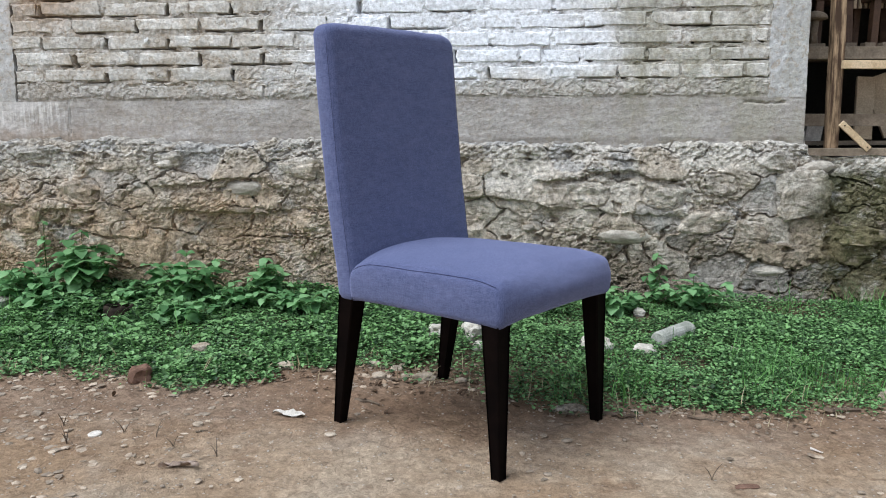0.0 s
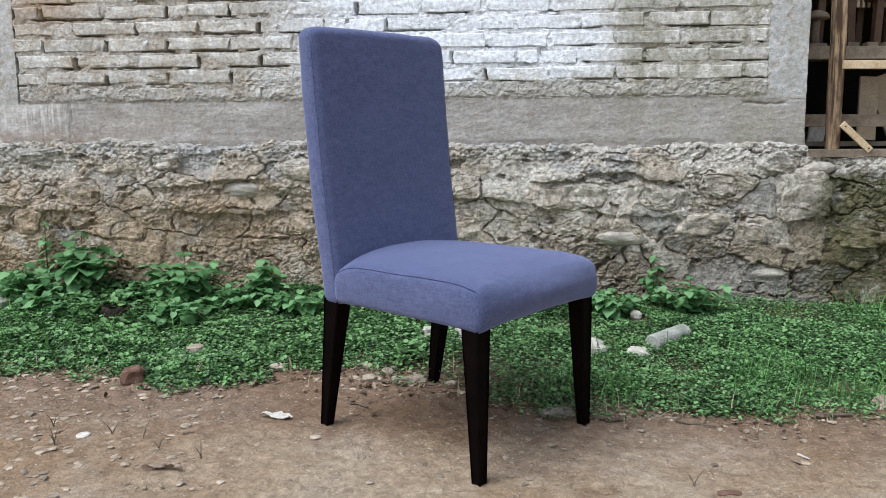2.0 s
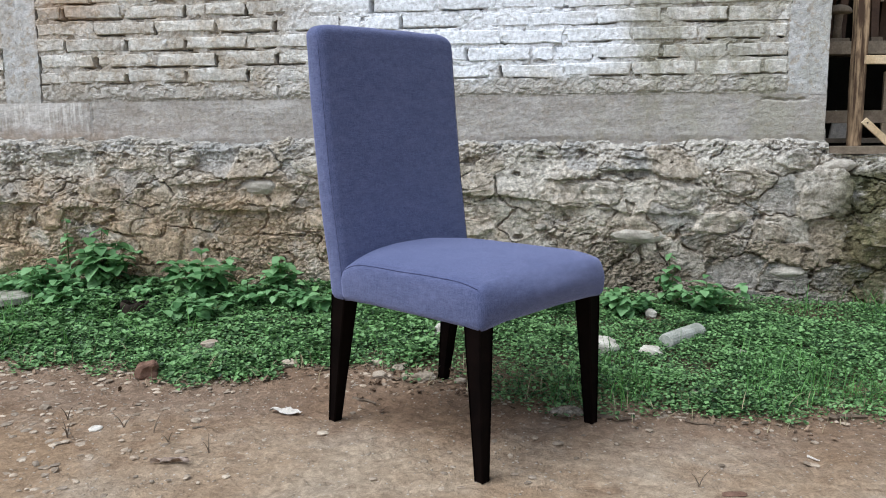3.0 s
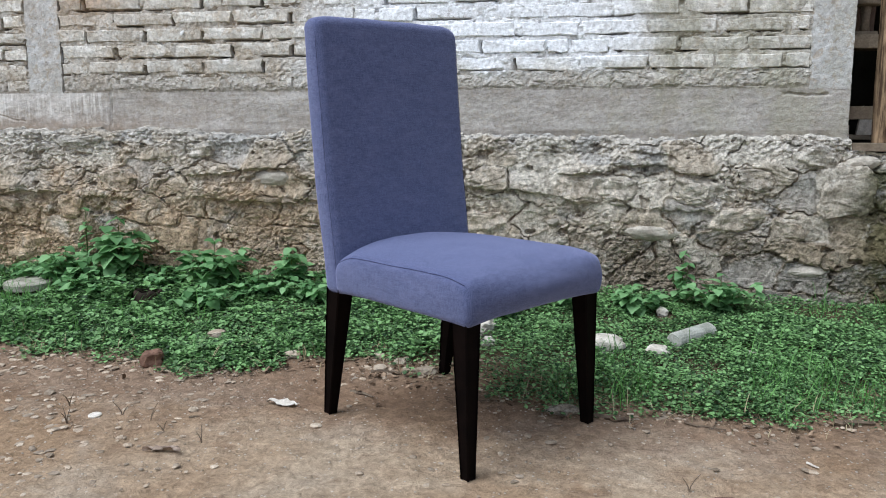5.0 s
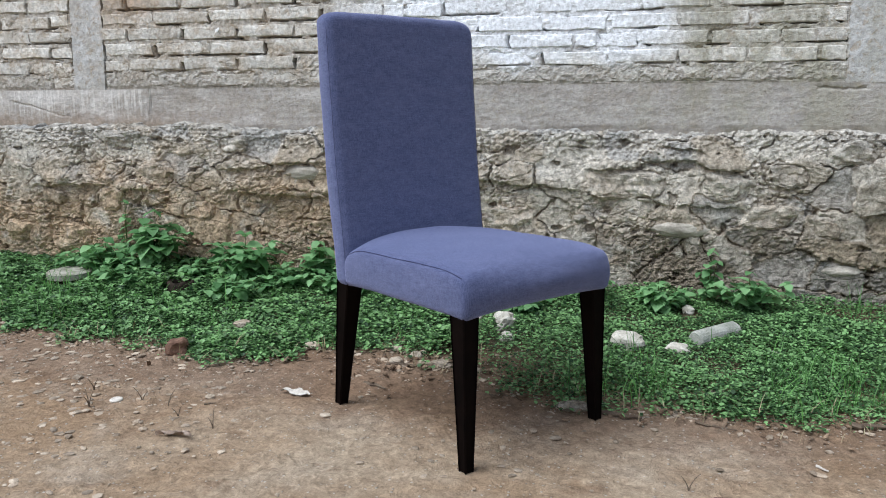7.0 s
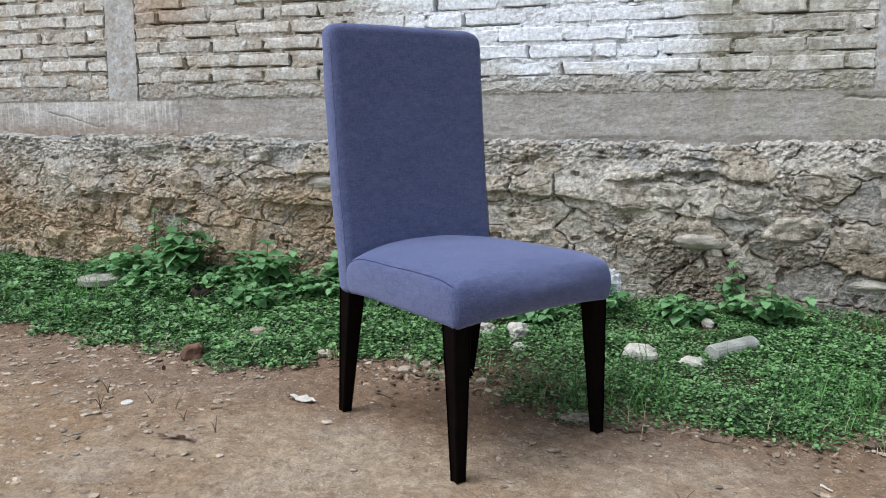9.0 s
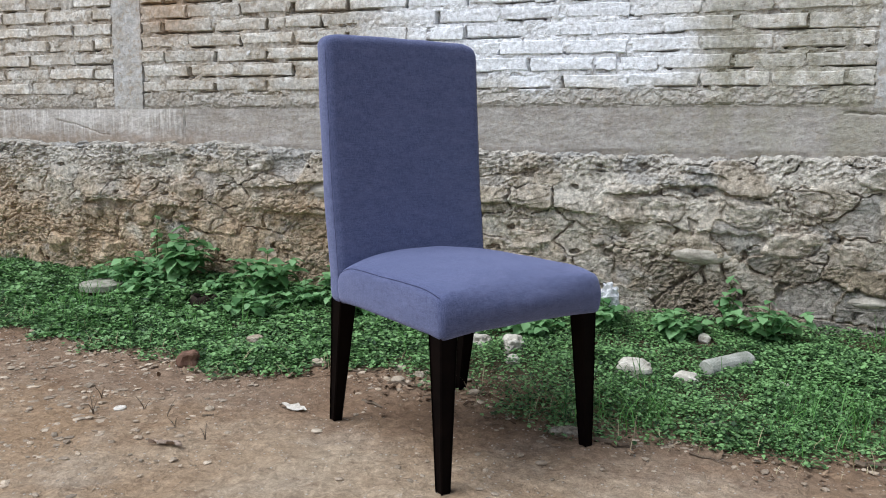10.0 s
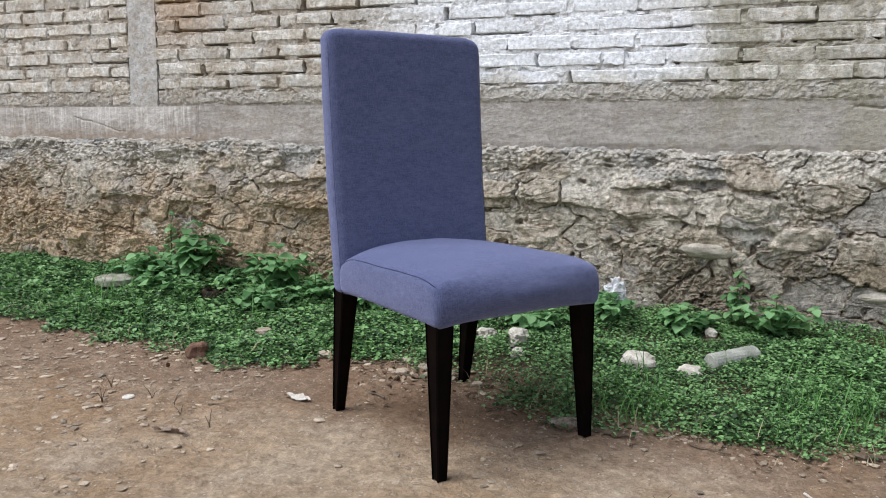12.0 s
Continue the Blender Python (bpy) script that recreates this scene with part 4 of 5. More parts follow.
    part("body", box_bm(-0.022, 0.022, -0.02, 0.02, 0, 0.018, 0.003), M_TIMBER, block)
    for x in (1.915, 1.985):
        copy_thing(block, pose(x, 1.475, 1.094, 0, 0, 6))
    crate = thing("slatted_tray", pose(1.955, 1.62, 1.272), "pale slatted wooden tray stacked above the shelf", "tray")
    for i in range(8):
        part("slat", box_bm(-0.045 + 0.022 * i, -0.034 + 0.022 * i, -0.006, 0.006, 0, 0.10, 0.002), M_PLY, crate)
    part("back_board", box_bm(-0.055, 0.14, 0.007, 0.02, 0.0, 0.10, 0.002), M_BROWN, crate)
    part("leg", beam_bm((-0.05, 0.03, -0.178), (-0.05, 0.03, 0.0), 0.02, 0.02, 0.002), M_BROWN, crate)
    part("leg", beam_bm((0.13, 0.03, -0.178), (0.13, 0.03, 0.0), 0.02, 0.02, 0.002), M_BROWN, crate)


def rounded_seat():
    return box_bm(-0.085, 0.085, -0.09, 0.09, 0.2, 0.225, 0.006)


build_rack()


# ---- the chair ----
def build_chair():
    chair = thing("dining_chair", pose(0, 0, 0, 1.4, 0, -36.87), "blue-violet linen upholstered dining chair with dark tapered legs", "chair")

    def rough(p, k=0.0016):
        n = noise.noise_vector(Vector(p) * 11)
        return Vector(p) + n * k

    # seat: u forward, v across
    def seat_shape(u, v, z):
        s = (u - 0.085) / 0.456
        e = (v - 0.2005) / 0.2275
        c = max(0.0, 1 - abs(e) ** 2.6) * max(0.0, 1 - max(0.0, 2 * s - 1) ** 3)
        up = max(0.0, (z - 0.338) / 0.099)
        top = float(step01(np.array(up), 0.35, 1.0))
        z2 = z + 0.021 * c * top
        z2 -= 0.030 * max(0.0, (0.20 - s) / 0.20) ** 2 * abs(e) ** 3 * top
        z2 -= 0.008 * max(0.0, (s - 0.8) / 0.2) ** 2 * top
        z2 -= 0.008 * (1 - top) * abs(e) ** 4 * max(0.0, s) ** 5
        swell = 0.005 * math.sin(math.pi * min(1.0, up))
        full = 0.017 * math.sin(math.pi * min(1.0, max(0.0, (z - 0.338) / 0.099))) * max(0.0, 1 - e * e) * max(0.0, s) ** 6
        pucker = 0.004 * math.exp(-((abs(e) - 1) / 0.10) ** 2 - ((s - 1) / 0.10) ** 2) * top
        return rough((u + 1.3 * swell * max(0.0, s) ** 6 + full - pucker, v + swell * e ** 3, z2 - pucker))
    vs, fs = rounded_box((0.085, -0.027, 0.338), (0.541, 0.428, 0.437), 0.015, (26, 26, 7), seat_shape)
    seat = part("seat", mesh_of("seat", vs, fs, M_LINEN, True), M_LINEN, chair, "padded seat in blue-violet linen")

    # stitched along the upper side edges
    lip = 0.015 * 0.27
    for v in (-0.027 + lip, 0.428 - lip):
        pts = [seat_shape(0.100 + 0.434 * i / 24, v, 0.437 - lip) for i in range(25)]
        part("seam", tube_bm(pts, [0.0009] * 25, 5), M_SEAM, seat, "dark stitched seam", True)

    # back: raked, thinner and a little narrower towards the top
    def back_shape(u, v, z):
        s = (z - 0.33) / 0.668
        rear = 0.040 - 0.080 * s - 0.012 * math.sin(math.pi * s)
        thick = 0.068 - 0.004 * s
        t = u / 0.07
        mid = 0.2005 + 0.0235 * s
        half = 1.0 + 0.026 * s
        front = 0.004 * math.sin(math.pi * min(1, max(0, s))) if t > 0.8 else 0
        e = (v - 0.2005) / 0.2295
        lift = -(0.016 if e > 0 else 0.009) * max(0.0, (abs(e) - 0.72) / 0.28) ** 2.2 * float(step01(np.array(s), 0.88, 1.0))
        return rough((rear + thick * t + front, mid + (v - 0.2005) * half, z + lift), 0.0018)
    vs, fs = rounded_box((0.0, -0.029, 0.333), (0.07, 0.434, 1.005), 0.023, (3, 22, 30), back_shape)
    back = part("backrest", mesh_of("backrest", vs, fs, M_LINEN, True), M_LINEN, chair, "tall padded back in blue-violet linen")
    for v, k in ((-0.0275, -1), (0.4285, 1)):
        pts = []
        for i in range(25):
            z = 0.345 + 0.625 * i / 24
            q = back_shape(0.0625, v + 0.0005 * k, z)
            pts.append((q.x, q.y, q.z))
        part("seam", tube_bm(pts, [0.0006] * 25, 5), M_SEAM, back, "dark stitched seam", True)

    # legs: outer faces straight, tapering inwards
    def leg(bu, bv, bw, tu, tv, tw, td):
        bm = bmesh.new()
        rings = []
        for z, cu, cv, w, d in ((0.0, bu, bv, bw - 0.003, bw - 0.003), (0.0025, bu, bv, bw, bw), (0.345, tu, tv, tw, td)):
            ring, c = [], 0.003
            for a, b in ((-1, -1), (1, -1), (1, 1), (-1, 1)):
                pu, pv = cu + a * w / 2, cv + b * d / 2
                pair = [(pu - a * c, pv), (pu, pv - b * c)]
                ring += pair if a * b > 0 else pair[::-1]
            rings.append([bm.verts.new((p, q, z)) for p, q in ring])
        for r, s in zip(rings, rings[1:]):
            for k in range(8):
                bm.faces.new((r[k], r[(k + 1) % 8], s[(k + 1) % 8], s[k]))
        bm.faces.new(rings[0][::-1])
        bm.faces.new(rings[-1])
        bmesh.ops.recalc_face_normals(bm, faces=bm.faces[:])
        part("leg", bm, M_LEG, chair, "dark stained tapered wooden leg")
    leg(0.524, -0.014, 0.026, 0.511, -0.002, 0.047, 0.046)
    leg(0.514, 0.416, 0.026, 0.510, 0.402, 0.047, 0.046)
    leg(0.003, -0.001, 0.027, 0.066, 0.000, 0.053, 0.048)
    leg(-0.010, 0.420, 0.027, 0.062, 0.403, 0.053, 0.048)


build_chair()


# ---- weeds along the wall ----
def leaf_mesh(seed):
    """A pointed, folded leaf, one unit long, drooping at the tip."""
    r = random.Random(seed)
    rows = [(0.0, 0.04), (0.12, 0.30), (0.34, 0.43), (0.60, 0.36), (0.84, 0.17), (1.0, 0.0)]
    v, f = [], []
    for s, w in rows:
        droop = -0.28 * s * s + 0.05 * s
        for k in (-1, 0, 1):
            v.append((k * w * (1 + r.uniform(-0.06, 0.06)), s, droop + abs(k) * w * 0.22 + r.uniform(-0.012, 0.012)))
    for i in range(len(rows) - 1):
        a = i * 3
        f += [(a, a + 1, a + 4, a + 3), (a + 1, a + 2, a + 5, a + 4)]
    return mesh_of("leaf", v, f, M_WEED, True)


LEAVES = [leaf_mesh(s) for s in range(5)]


def weed(x, y, height, spread, stems, size, seed, label):
    r = random.Random(seed)
    stems, size = round(stems * 1.5), size * 0.84
    plant = thing("weed", pose(x, y, gz(x, y)), label, "plant", "weeds by the wall")
    for s in range(stems):
        a = 2 * math.pi * (s + r.random()) / stems
        reach = spread * (0.25 + 0.75 * r.random()) * (0 if s == 0 else 1)
        hgt = height * (1.0 if s == 0 else r.uniform(0.45, 0.85))
        pts = [Vector((math.cos(a) * reach * k ** 1.3, math.sin(a) * reach * k ** 1.3 * 0.7, hgt * k)) for k in (0, 0.25, 0.5, 0.75, 1.0)]
        part("stem", tube_bm(pts, [0.0025, 0.0023, 0.002, 0.0016, 0.001], 5), M_STEM, plant)
        n = 4 if hgt > 0.1 else 3
        for k in range(n):
            q = (k + 1) / n
            i = min(3, int(q * 4 - 1e-6))
            p = pts[i].lerp(pts[i + 1], q * 4 - i)
            turn = r.uniform(0, 180)
            for side in ((0, 180) if k < n - 1 else (0, 120, 240)):
                big = size * (0.75 + 0.35 * q if q < 0.9 else 0.7) * r.uniform(0.75, 1.25)
                ob = new("leaf", r.choice(LEAVES))
                ob.parent = plant
                ob.matrix_basis = pose(p.x, p.y, p.z, r.uniform(-32, 24), r.uniform(-22, 22), turn + side + r.uniform(-20, 20)) @ Matrix.Diagonal((big, big, big, 1))


TALL = "bright green broad-leaved weed growing at the wall's foot"
LOW = "low green broad-leaved weed in the ground cover"
weed(-1.235, 1.02, 0.27, 0.13, 13, 0.085, 1, TALL)
weed(-1.44, 0.96, 0.16, 0.15, 15, 0.070, 2, TALL)
weed(-1.62, 1.02, 0.09, 0.13, 9, 0.055, 14, LOW)
weed(-1.26, 0.84, 0.10, 0.13, 14, 0.065, 12, LOW)
weed(-0.80, 0.99, 0.20, 0.15, 18, 0.072, 3, TALL)
weed(-0.76, 0.80, 0.09, 0.15, 13, 0.062, 15, LOW)
weed(-0.60, 0.95, 0.10, 0.12, 10, 0.058, 13, LOW)
weed(-0.50, 1.04, 0.17, 0.08, 7, 0.065, 4, TALL)
weed(-0.36, 0.92, 0.10, 0.15, 14, 0.062, 5, LOW)
weed(-1.02, 1.00, 0.08, 0.12, 9, 0.050, 16, LOW)
weed(0.36, 0.86, 0.08, 0.12, 12, 0.060, 6, LOW)
weed(0.58, 1.02, 0.11, 0.12, 12, 0.062, 7, LOW)
weed(0.83, 0.98, 0.10, 0.12, 13, 0.062, 8, LOW)
weed(1.015, 1.09, 0.20, 0.05, 4, 0.050, 9, "thin upright green weed by the plinth")
weed(1.14, 1.02, 0.15, 0.14, 14, 0.058, 10, TALL)
weed(-1.45, 1.12, 0.28, 0.03, 3, 0.040, 11, "thin upright green weed by the plinth")


# ---- loose things in the yard ----
def rock(x, y, rx, ry, rz, seed, label, mat=M_ROCK, name="rock", sink=0.55, turn=0.0, block=0.75, group="", rough=0.16):
    t = thing(name, pose(x, y, gz(x, y), 0, 0, turn), label, "rock" if name == "rock" else name.replace("_", " "), group)
    bm = lump_bm(rx, ry, rz * 0.9, seed, 3, rough, block)
    for q in bm.verts:
        q.co += noise.noise_vector(q.co * 45 + Vector((seed, 0, 0))) * 0.06 * min(rx, rz * 1.6)
    bm.transform(pose(0, 0, rz * (1 - sink)))
    part("stone", bm, mat, t, "", False)
    return t


rock(0.725, 0.60, 0.052, 0.042, 0.034, 21, "pale cream rock half sunk in the ground cover")
rock(0.883, 0.585, 0.038, 0.03, 0.020, 22, "small pale rock in the ground cover")
rock(0.20, 0.72, 0.034, 0.030, 0.026, 23, "white rubble lump in the ground cover", rough=0.30)
rock(0.325, 0.68, 0.032, 0.028, 0.038, 24, "grey and white rubble lump in the ground cover", rough=0.34)
rock(0.345, 0.585, 0.025, 0.02, 0.018, 25, "white rubble lump in the ground cover")
rock(0.935, 0.97, 0.019, 0.015, 0.018, 26, "small white stone in the ground cover", M_ROCK, "rock", 0.3)
rock(1.161, 0.60, 0.028, 0.02, 0.014, 27, "small white stone in the ground cover")
rock(-0.57, 0.52, 0.030, 0.022, 0.018, 28, "small pale stone in the ground cover", M_EARTHSTONE)
rock(0.055, 0.315, 0.022, 0.018, 0.015, 29, "small pale stone by the chair's leg", M_EARTHSTONE)
rock(0.19, 0.325, 0.032, 0.022, 0.014, 30, "flat pale stone under the chair", M_EARTHSTONE)
rock(0.60, 0.105, 0.045, 0.026, 0.014, 31, "flat brown stone by the chair's leg", M_STONE)
rock(0.98, 0.25, 0.035, 0.024, 0.016, 32, "brown stone at the edge of the green", M_STONE)
rock(1.49, 0.22, 0.035, 0.03, 0.022, 33, "pale brown stone at the edge of the green", M_EARTHSTONE)
rock(-0.25, 0.385, 0.024, 0.018, 0.014, 34, "pale stone at the edge of the green", M_EARTHSTONE)
rock(-0.655, 0.26, 0.034, 0.028, 0.032, 35, "broken red brick at the edge of the green", M_TERRA, "brick_piece", 0.4, 20, 0.65)
rock(-0.005, -0.10, 0.014, 0.011, 0.005, 36, "small flat pale stone on the earth", M_EARTHSTONE)
rock(-0.19, 0.62, 0.026, 0.02, 0.014, 37, "small pale stone in the ground cover")

rock(0.930, -0.329, 0.024, 0.010, 0.003, 38, "flat red brick fragment trodden into the earth", M_TERRA, "brick_piece", 0.8, 4, 0.6)
rock(-0.36, -0.05, 0.012, 0.009, 0.006, 39, "small pale stone on the earth", M_EARTHSTONE)
rock(0.30, 0.30, 0.018, 0.014, 0.010, 40, "small pale stone under the chair", M_EARTHSTONE)
rock(0.10, 0.38, 0.022, 0.016, 0.012, 41, "small brown stone under the chair", M_STONE)
rock(0.02, 0.42, 0.018, 0.015, 0.012, 42, "small pale stone under the chair", M_EARTHSTONE)

# a broken length of concrete pipe
pipe = thing("concrete_cylinder", pose(1.005, 0.71, gz(1.0, 0.71) + 0.020, 0, -3, 44), "broken weathered concrete cylinder lying in the grass", "rubble")
bm = tube_bm([(-0.095, 0, 0), (-0.09, 0, 0), (0, 0, 0.001), (0.085, 0, 0), (0.092, 0, 0)], [0.026, 0.030, 0.031, 0.032, 0.028], 20)
for q in bm.verts:
    q.co += noise.noise_vector(q.co * 30) * 0.004
part("body", bm, M_CONC, pipe)

# round concrete lid by the plinth
lid = thing("round_lid", pose(-1.575, 0.905, gz(-1.575, 0.905) + 0.026, 2, 0, 0), "round grey concrete lid lying in the weeds", "lid")
bm = tube_bm([(0, 0, -0.02), (0, 0, -0.017), (0, 0, 0.006), (0, 0, 0.010)], [0.088, 0.095, 0.095, 0.089], 32)
part("disc", bm, M_LID, lid)
bm = tube_bm([(0, 0, 0.0095), (0, 0, 0.0135)], [0.066, 0.060], 28)
part("raised_centre", bm, M_LID, lid)

# a dark hollow stump of pipe
pot = thing("pipe_stub", pose(-1.01, 0.84, gz(-1.01, 0.84) + 0.004), "short dark open pipe stub in the weeds", "pipe")
bm = bmesh.new()
rings = []
for rad, z in ((0.052, -0.04), (0.055, 0.02), (0.054, 0.036), (0.045, 0.036), (0.043, 0.02), (0.04, -0.01)):
    rings.append([bm.verts.new((rad * math.cos(k * math.pi / 12), rad * 0.85 * math.sin(k * math.pi / 12), z + 0.004 * math.sin(k * 1.3))) for k in range(24)])
for r_, s_ in zip(rings, rings[1:]):
    for k in range(24):
        bm.faces.new((r_[k], r_[(k + 1) % 24], s_[(k + 1) % 24], s_[k]))
bm.faces.new(rings[-1])
part("rim", bm, M_DARK, pot, "", True)


def scrap(x, y, z, pts, width, seed, label, name, mat, turn=0.0, lift=0.004, slim=0.42, pointed=0.3):
    """A crumpled strip of thin material."""
    r = random.Random(seed)
    t = thing(name, pose(x, y, z, 0, 0, turn), label, name.replace("_", " "))
    n, w = pts, 5
    v = []
    for i in range(n):
        for j in range(w):
            v.append(((i / (n - 1) - 0.5) * width + r.uniform(-0.004, 0.004), (j / (w - 1) - 0.5) * width * slim * (0.85 + 0.25 * math.sin(i * 1.1 + seed)) * (1 - pointed * abs(2 * i / (n - 1) - 1) ** 2) + r.uniform(-0.003, 0.003), 0.004 + lift * (0.4 + 0.6 * math.sin(i * 1.3 + seed) * math.cos(j * 1.1 + seed)) + r.uniform(0, 0.007)))
    top = grid_faces(w, n).tolist()
    k = len(v)
    v += [(a, b, c - 0.0015) for a, b, c in v]
    f = [tuple(q) for q in top] + [tuple(k + i for i in q[::-1]) for q in top]
    part("sheet", mesh_of("sheet", v, f, mat, True), mat, t)


scrap(-0.142, 0.022, 0.003, 8, 0.085, 3, "crumpled dirty white plastic scrap on the earth", "plastic_scrap", M_WHITE, -12)
bag = thing("plastic_bag", pose(0.585, 1.118, gz(0.585, 1.118)), "torn white plastic bag crumpled against the plinth", "bag")
bm = lump_bm(0.036, 0.024, 0.072, 63, 4, 0.30, 0.9)
for q in bm.verts:
    q.co += noise.noise_vector(q.co * 42) * 0.012 + noise.noise_vector(q.co * 95) * 0.005
bm.transform(pose(0, 0, 0.070))
part("sheet", bm, M_BAG, bag)
scrap(-0.297, -0.316, 0.002, 9, 0.085, 7, "dry curled brown leaf on the earth", "dead_leaf", M_LITTER, 10, 0.008, 0.24, 0.9)
cap = thing("bottle_cap", pose(-0.587, -0.137, 0.004, 4, 0, 0), "small white plastic disc lying on the earth", "cap")
part("disc", tube_bm([(0, 0, -0.003), (0, 0, 0.001), (0, 0, 0.003)], [0.016, 0.017, 0.014], 20), M_WHITE, cap)


def stick(x, y, length, turn, rad, seed, label, mat=M_TWIG):
    r = random.Random(seed)
    t = thing("stick", pose(x, y, gz(x, y) + rad, 0, 0, turn), label, "stick", "fallen sticks")
    pts = [((i / 6 - 0.5) * length, r.uniform(-0.06, 0.06) * length, r.uniform(0, 0.02) * length) for i in range(7)]
    part("twig", tube_bm(pts, [rad * (1.1 - 0.1 * i) for i in range(7)], 6), mat, t)


stick(0.725, 0.068, 0.10, -6, 0.007, 1, "thick brown stick behind the chair's leg")
stick(1.32, 0.135, 0.10, 8, 0.007, 2, "short brown stick at the edge of the green")
stick(0.10, 0.30, 0.14, 6, 0.005, 3, "thin brown stick under the chair")
stick(0.05, 0.13, 0.08, -25, 0.005, 4, "curved dark twig by the chair's leg")
stick(-0.10, 0.36, 0.12, 20, 0.004, 5, "thin brown stick at the edge of the green")
stick(0.95, 0.06, 0.10, -18, 0.003, 6, "thin brown twig on the earth")
stick(1.15, -0.13, 0.03, -50, 0.003, 7, "thin pale splinter on the earth", M_WHITE)
stick(-0.33, -0.10, 0.03, 30, 0.003, 8, "thin dark twig on the earth")

rs = random.Random(77)


def sprout(x, y, seed, h):
    r = random.Random(seed)
    t = thing("dry_sprout", pose(x, y, gz(x, y) - 0.004), "small dry brown sprout rising from the earth", "plant", "dry sprouts")
    for k in range(r.choice((2, 3))):
        a, l = r.uniform(0, 6.28), h * r.uniform(0.6, 1.1)
        pts = [(math.cos(a) * l * 0.5 * q * q, math.sin(a) * l * 0.5 * q * q, l * q) for q in (0, 0.35, 0.7, 1)]
        part("stalk", tube_bm(pts, [0.0016, 0.0014, 0.0011, 0.0006], 5), M_TWIG, t)


for i, (x, y) in enumerate(((-0.63, -0.19), (-0.52, -0.12), (-0.43, -0.14), (-0.36, -0.20), (-0.24, -0.24), (-0.70, -0.08), (0.866, -0.300))):
    sprout(x, y, i, 0.045)

# ---- what nobody could count ----
rng = np.random.default_rng(4)


def scatter(n, x0, x1, y0, y1):
    return rng.uniform(x0, x1, n), rng.uniform(y0, y1, n)


def clear_of_feet(x, y):
    ok = np.ones(len(x), bool)
    for fx, fy in ((0.0, 0.0), (0.41, -0.325), (0.66, 0.035), (0.25, 0.34)):
        ok &= np.hypot(x - fx, y - fy) > 0.03
    for sx, sy, r in ((-1.575, 0.885, 0.10), (-1.01, 0.815, 0.062), (0.725, 0.595, 0.045), (0.883, 0.58, 0.03), (0.20, 0.715, 0.04), (0.325, 0.655, 0.04), (0.345, 0.58, 0.02), (0.935, 0.945, 0.035), (1.161, 0.595, 0.022), (-0.57, 0.515, 0.03), (-0.655, 0.245, 0.034), (1.005, 0.70, 0.04), (0.955, 0.655, 0.035), (1.05, 0.75, 0.035)):
        ok &= np.hypot(x - sx, y - sy) > r
    return ok


def build_cover():
    """The carpet of small round leaves."""
    n = 330000
    x, y = scatter(n, -3.3, 2.6, 0.05, 1.17)
    lumps = fbm(x * 6, y * 6, 101, 4)
    into = y - edge_y(x) - 0.17 * fbm(x * 11, y * 11, 102, 4)
    dens = step01(into, -0.07, 0.11) ** 1.3 * (0.42 + 1.7 * (lumps + 0.33))
    under = np.exp(-(((x - 0.30) / 0.36) ** 2 + ((y - 0.38) / 0.23) ** 2))
    dens *= 1 - 0.85 * under
    dens *= 1 - 0.7 * np.exp(-(((x - 1.55) / 0.25) ** 2 + ((y - 1.05) / 0.12) ** 2))
    dens *= step01(x + 0.5 * fbm(x * 3, y * 3, 111, 3), -3.5, -2.5) * step01(-x + 0.5 * fbm(x * 3, y * 3, 112, 3), -2.7, -1.9)
    keep = (rng.random(n) < dens) & clear_of_feet(x, y)
    x, y, lumps, into = x[keep], y[keep], lumps[keep], into[keep]
    n = len(x)
    size = rng.uniform(0.0052, 0.0138, n) * (0.85 + 0.5 * (lumps + 0.3))
    size *= np.where((rng.random(n) < 0.07) & (y > 0.55) & (x < -0.3), 1.9, 1.0) * np.where(x > 0.2, 0.76, 1.0)
    z = ground_z(x, y) + 0.003 + (0.008 + 0.085 * np.clip(lumps + 0.22, 0, 1) * step01(into, 0.0, 0.2)) * rng.random(n) ** 0.6
    a = rng.uniform(0, 2 * math.pi, n)
    tilt = np.clip(rng.normal(0.30, 0.30, n), -0.4, 1.1)
    shape = np.array([(0.0, 0.0, 0.0), (-0.62, 0.55, 0.12), (-0.45, 1.05, 0.06), (0.0, 1.25, -0.04), (0.45, 1.05, 0.06), (0.62, 0.55, 0.12)])
    P = shape[None] * size[:, None, None]
    cy, sy = np.cos(tilt)[:, None], np.sin(tilt)[:, None]
    py, pz = P[:, :, 1] * cy - P[:, :, 2] * sy, P[:, :, 1] * sy + P[:, :, 2] * cy
    ca, sa = np.cos(a)[:, None], np.sin(a)[:, None]
    V = np.stack([x[:, None] + P[:, :, 0] * ca - py * sa, y[:, None] + P[:, :, 0] * sa + py * ca, z[:, None] + pz], 2).reshape(-1, 3)
    i = (np.arange(n) * 6)[:, None]
    F = np.concatenate([i + np.array([[0, 3, 2, 1]]), i + np.array([[0, 5, 4, 3]])])
    ob = new("ground_cover", mesh_of("ground_cover", V, F.tolist(), M_COVER))
    tagged(ob, "dense carpet of small green leaves along the wall", "ground cover", kind="stuff")


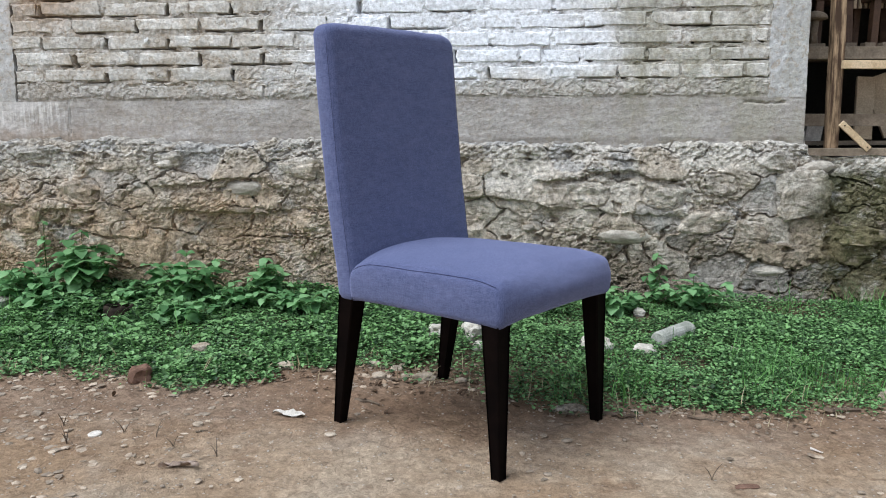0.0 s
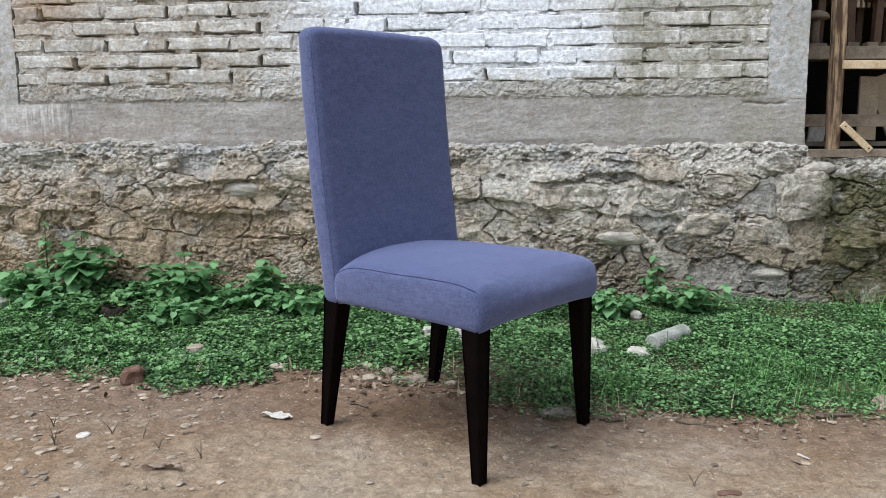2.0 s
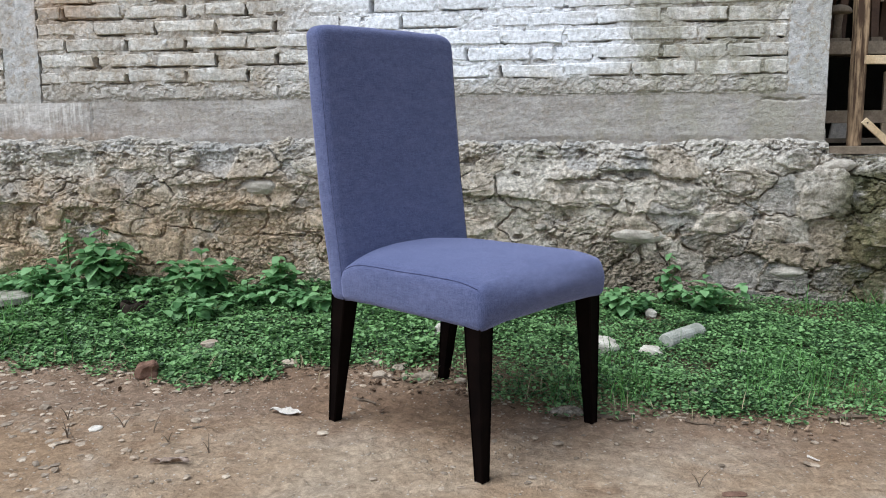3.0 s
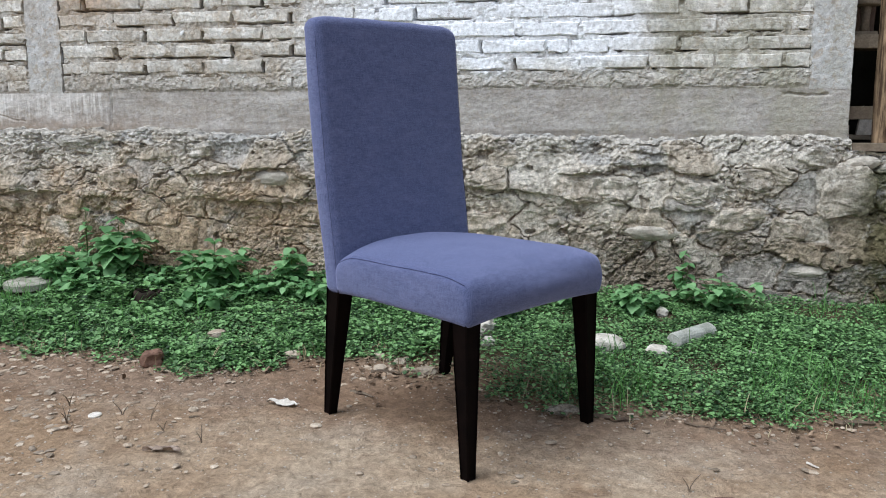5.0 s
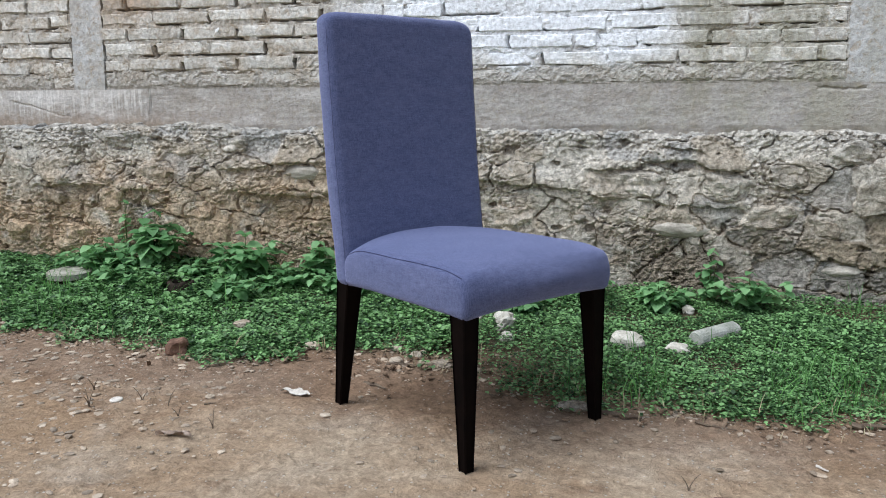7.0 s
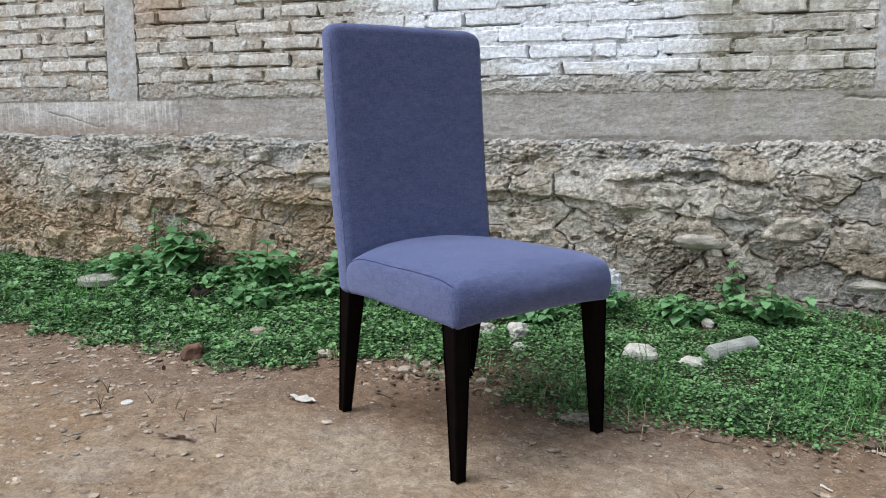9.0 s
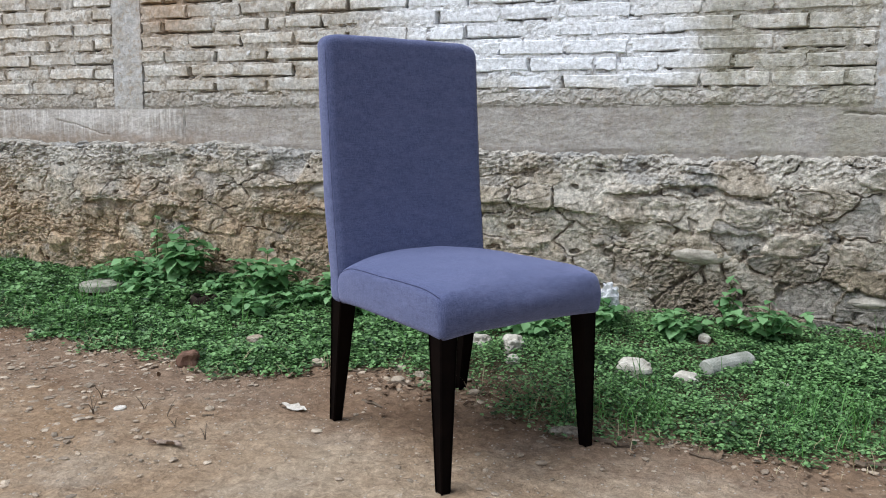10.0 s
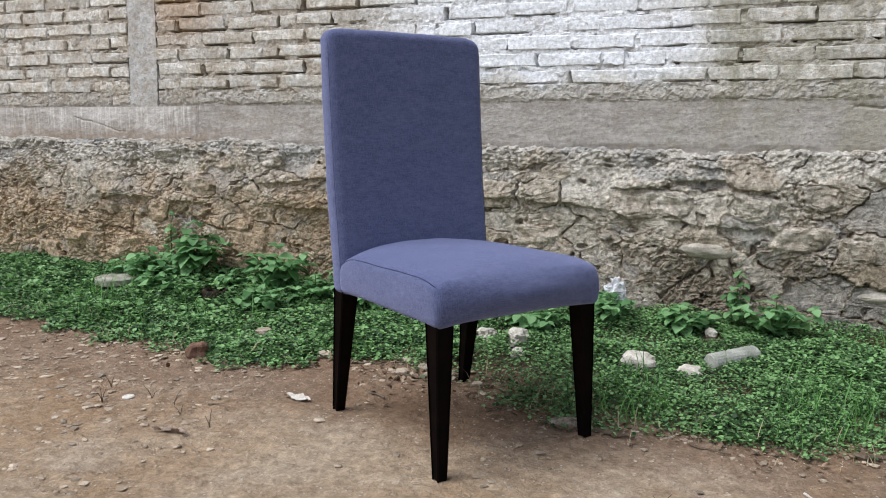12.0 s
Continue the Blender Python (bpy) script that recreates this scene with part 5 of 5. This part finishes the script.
def blades(name, n, x0, x1, y0, y1, lo, hi, width, mat, dens, label, category="grass"):
    x, y = scatter(n, x0, x1, y0, y1)
    keep = (rng.random(n) < dens(x, y)) & clear_of_feet(x, y)
    x, y = x[keep], y[keep]
    n = len(x)
    a, l = rng.uniform(0, 2 * math.pi, n), rng.uniform(lo, hi, n)
    bend = rng.uniform(0.3, 1.2, n)
    w = width * rng.uniform(0.6, 1.3, n)
    V = []
    for s, k in ((0.0, 1.0), (0.35, 0.95), (0.7, 0.65), (1.0, 0.0)):
        out, up = l * bend * s * s, l * (s - 0.35 * bend * s * s)
        cx, cy, cz = x + np.cos(a) * out, y + np.sin(a) * out, ground_z(x, y) + up
        for side in ((-1, 1) if k else (0,)):
            V.append(np.stack([cx - np.sin(a) * w * k * side / 2, cy + np.cos(a) * w * k * side / 2, cz], 1))
    V = np.stack(V, 1).reshape(-1, 3)
    i = np.arange(n) * 7
    F = [(j + 0, j + 1, j + 3, j + 2) for j in i] + [(j + 2, j + 3, j + 5, j + 4) for j in i] + [(j + 4, j + 5, j + 6) for j in i]
    ob = new(name, mesh_of(name, V, F, mat))
    tagged(ob, label, category, kind="stuff")


def tufts(x, y):
    return step01(fbm(x * 4, y * 4, 201, 3), 0.0, 0.2) * step01(y - edge_y(x), -0.02, 0.12) * np.where(x > 0.55, 1.0, np.where(x < -1.2, 0.8, 0.25))


build_cover()
blades("grass", 15000, -3.0, 2.4, 0.05, 1.15, 0.04, 0.15, 0.0024, M_BLADE, tufts, "thin green grass blades among the ground cover")
blades("dry_grass", 6500, -3.0, 2.4, 0.0, 1.1, 0.02, 0.08, 0.0022, M_DRY, lambda x, y: 0.5 * step01(-np.abs(y - edge_y(x) - 0.03), -0.16, 0.0), "dry straw at the edge of the green")


def build_pebbles():
    """Grit and small stones on the bare earth."""
    bm = bmesh.new()
    bmesh.ops.create_icosphere(bm, subdivisions=1, radius=1.0)
    bv = np.array([v.co[:] for v in bm.verts])
    bf = np.array([[v.index for v in f.verts] for f in bm.faces])
    bm.free()
    n = 34000
    x, y = scatter(n, -2.6, 2.2, -1.1, 0.75)
    rub = np.exp(-(((x - 0.08) / 0.22) ** 2 + ((y - 0.33) / 0.13) ** 2))
    left = step01(-x, -0.1, 0.7)
    into = y - edge_y(x)
    dens = (0.12 + 0.40 * left) * (1 - step01(into, 0.0, 0.12)) + np.exp(-((into + 0.02) / 0.06) ** 2) * 0.6 + rub
    keep = (rng.random(n) < dens) & clear_of_feet(x, y)
    x, y = x[keep], y[keep]
    n = len(x)
    s = 0.0014 + (0.0095 + 0.0025 * left[keep]) * rng.random(n) ** (5.5 - 1.3 * left[keep])
    s *= np.where(np.exp(-(((x - 0.08) / 0.2) ** 2 + ((y - 0.33) / 0.12) ** 2)) > 0.4, 1.5, 1.0)
    sc = np.stack([s * rng.uniform(0.8, 1.6, n), s * rng.uniform(0.7, 1.2, n), s * rng.uniform(0.15, 0.45, n)], 1)
    jit = 1 + rng.uniform(-0.25, 0.25, (n, len(bv), 1))
    P = bv[None] * jit * sc[:, None]
    a = rng.uniform(0, 6.28, n)
    ca, sa = np.cos(a)[:, None], np.sin(a)[:, None]
    V = np.stack([x[:, None] + P[:, :, 0] * ca - P[:, :, 1] * sa, y[:, None] + P[:, :, 0] * sa + P[:, :, 1] * ca, (ground_z(x, y) + sc[:, 2] * 0.35)[:, None] + P[:, :, 2]], 2).reshape(-1, 3)
    F = ((np.arange(n) * len(bv))[:, None, None] + bf[None]).reshape(-1, 3)
    ob = new("gravel", mesh_of("gravel", V, F.tolist(), M_PEBBLE))
    tagged(ob, "scattered grit and small pale stones on earth", "gravel", kind="stuff")


build_pebbles()


def build_litter():
    """Dead leaf flakes and crumbs of bark where the earth meets the green."""
    n = 9000
    x, y = scatter(n, -2.4, 2.0, -0.15, 0.75)
    into = y - edge_y(x)
    dens = 0.30 * np.exp(-((into + 0.02) / 0.07) ** 2) + 0.9 * np.exp(-(((x - 0.14) / 0.24) ** 2 + ((y - 0.30) / 0.13) ** 2)) + 0.5 * np.exp(-(((x - 0.98) / 0.10) ** 2 + ((y - 0.27) / 0.06) ** 2))
    keep = (rng.random(n) < dens) & clear_of_feet(x, y)
    x, y = x[keep], y[keep]
    n = len(x)
    s = rng.uniform(0.003, 0.012, n)
    a, tilt, roll = rng.uniform(0, 6.28, n), np.clip(rng.normal(0, 0.3, n), -0.7, 0.7), np.clip(rng.normal(0, 0.3, n), -0.7, 0.7)
    shape = np.array([(-0.2, -1.0), (0.25, -0.9), (0.55, -0.1), (0.2, 1.0), (-0.3, 0.8), (-0.5, 0.0)])
    px, py = shape[None, :, 0] * s[:, None], shape[None, :, 1] * s[:, None]
    pz = 0.25 * s[:, None] * shape[None, :, 1] ** 2 + np.tan(tilt)[:, None] * px + np.tan(roll)[:, None] * py
    ca, sa = np.cos(a)[:, None], np.sin(a)[:, None]
    z = ground_z(x, y) + 0.003 + 0.4 * s
    top = np.stack([x[:, None] + px * ca - py * sa, y[:, None] + px * sa + py * ca, z[:, None] + pz], 2)
    V = np.concatenate([top, top - np.array([0, 0, 0.0012])], 1).reshape(-1, 3)
    F = []
    for i in range(n):
        j = i * 12
        F.append(tuple(range(j, j + 6)))
        F.append(tuple(range(j + 11, j + 5, -1)))
        F += [(j + k, j + 6 + k, j + 6 + (k + 1) % 6, j + (k + 1) % 6) for k in range(6)]
    ob = new("leaf_litter", mesh_of("leaf_litter", V, F, M_FLAKES))
    tagged(ob, "dead brown leaf flakes strewn along the green's edge", "leaf litter", kind="stuff")


build_litter()
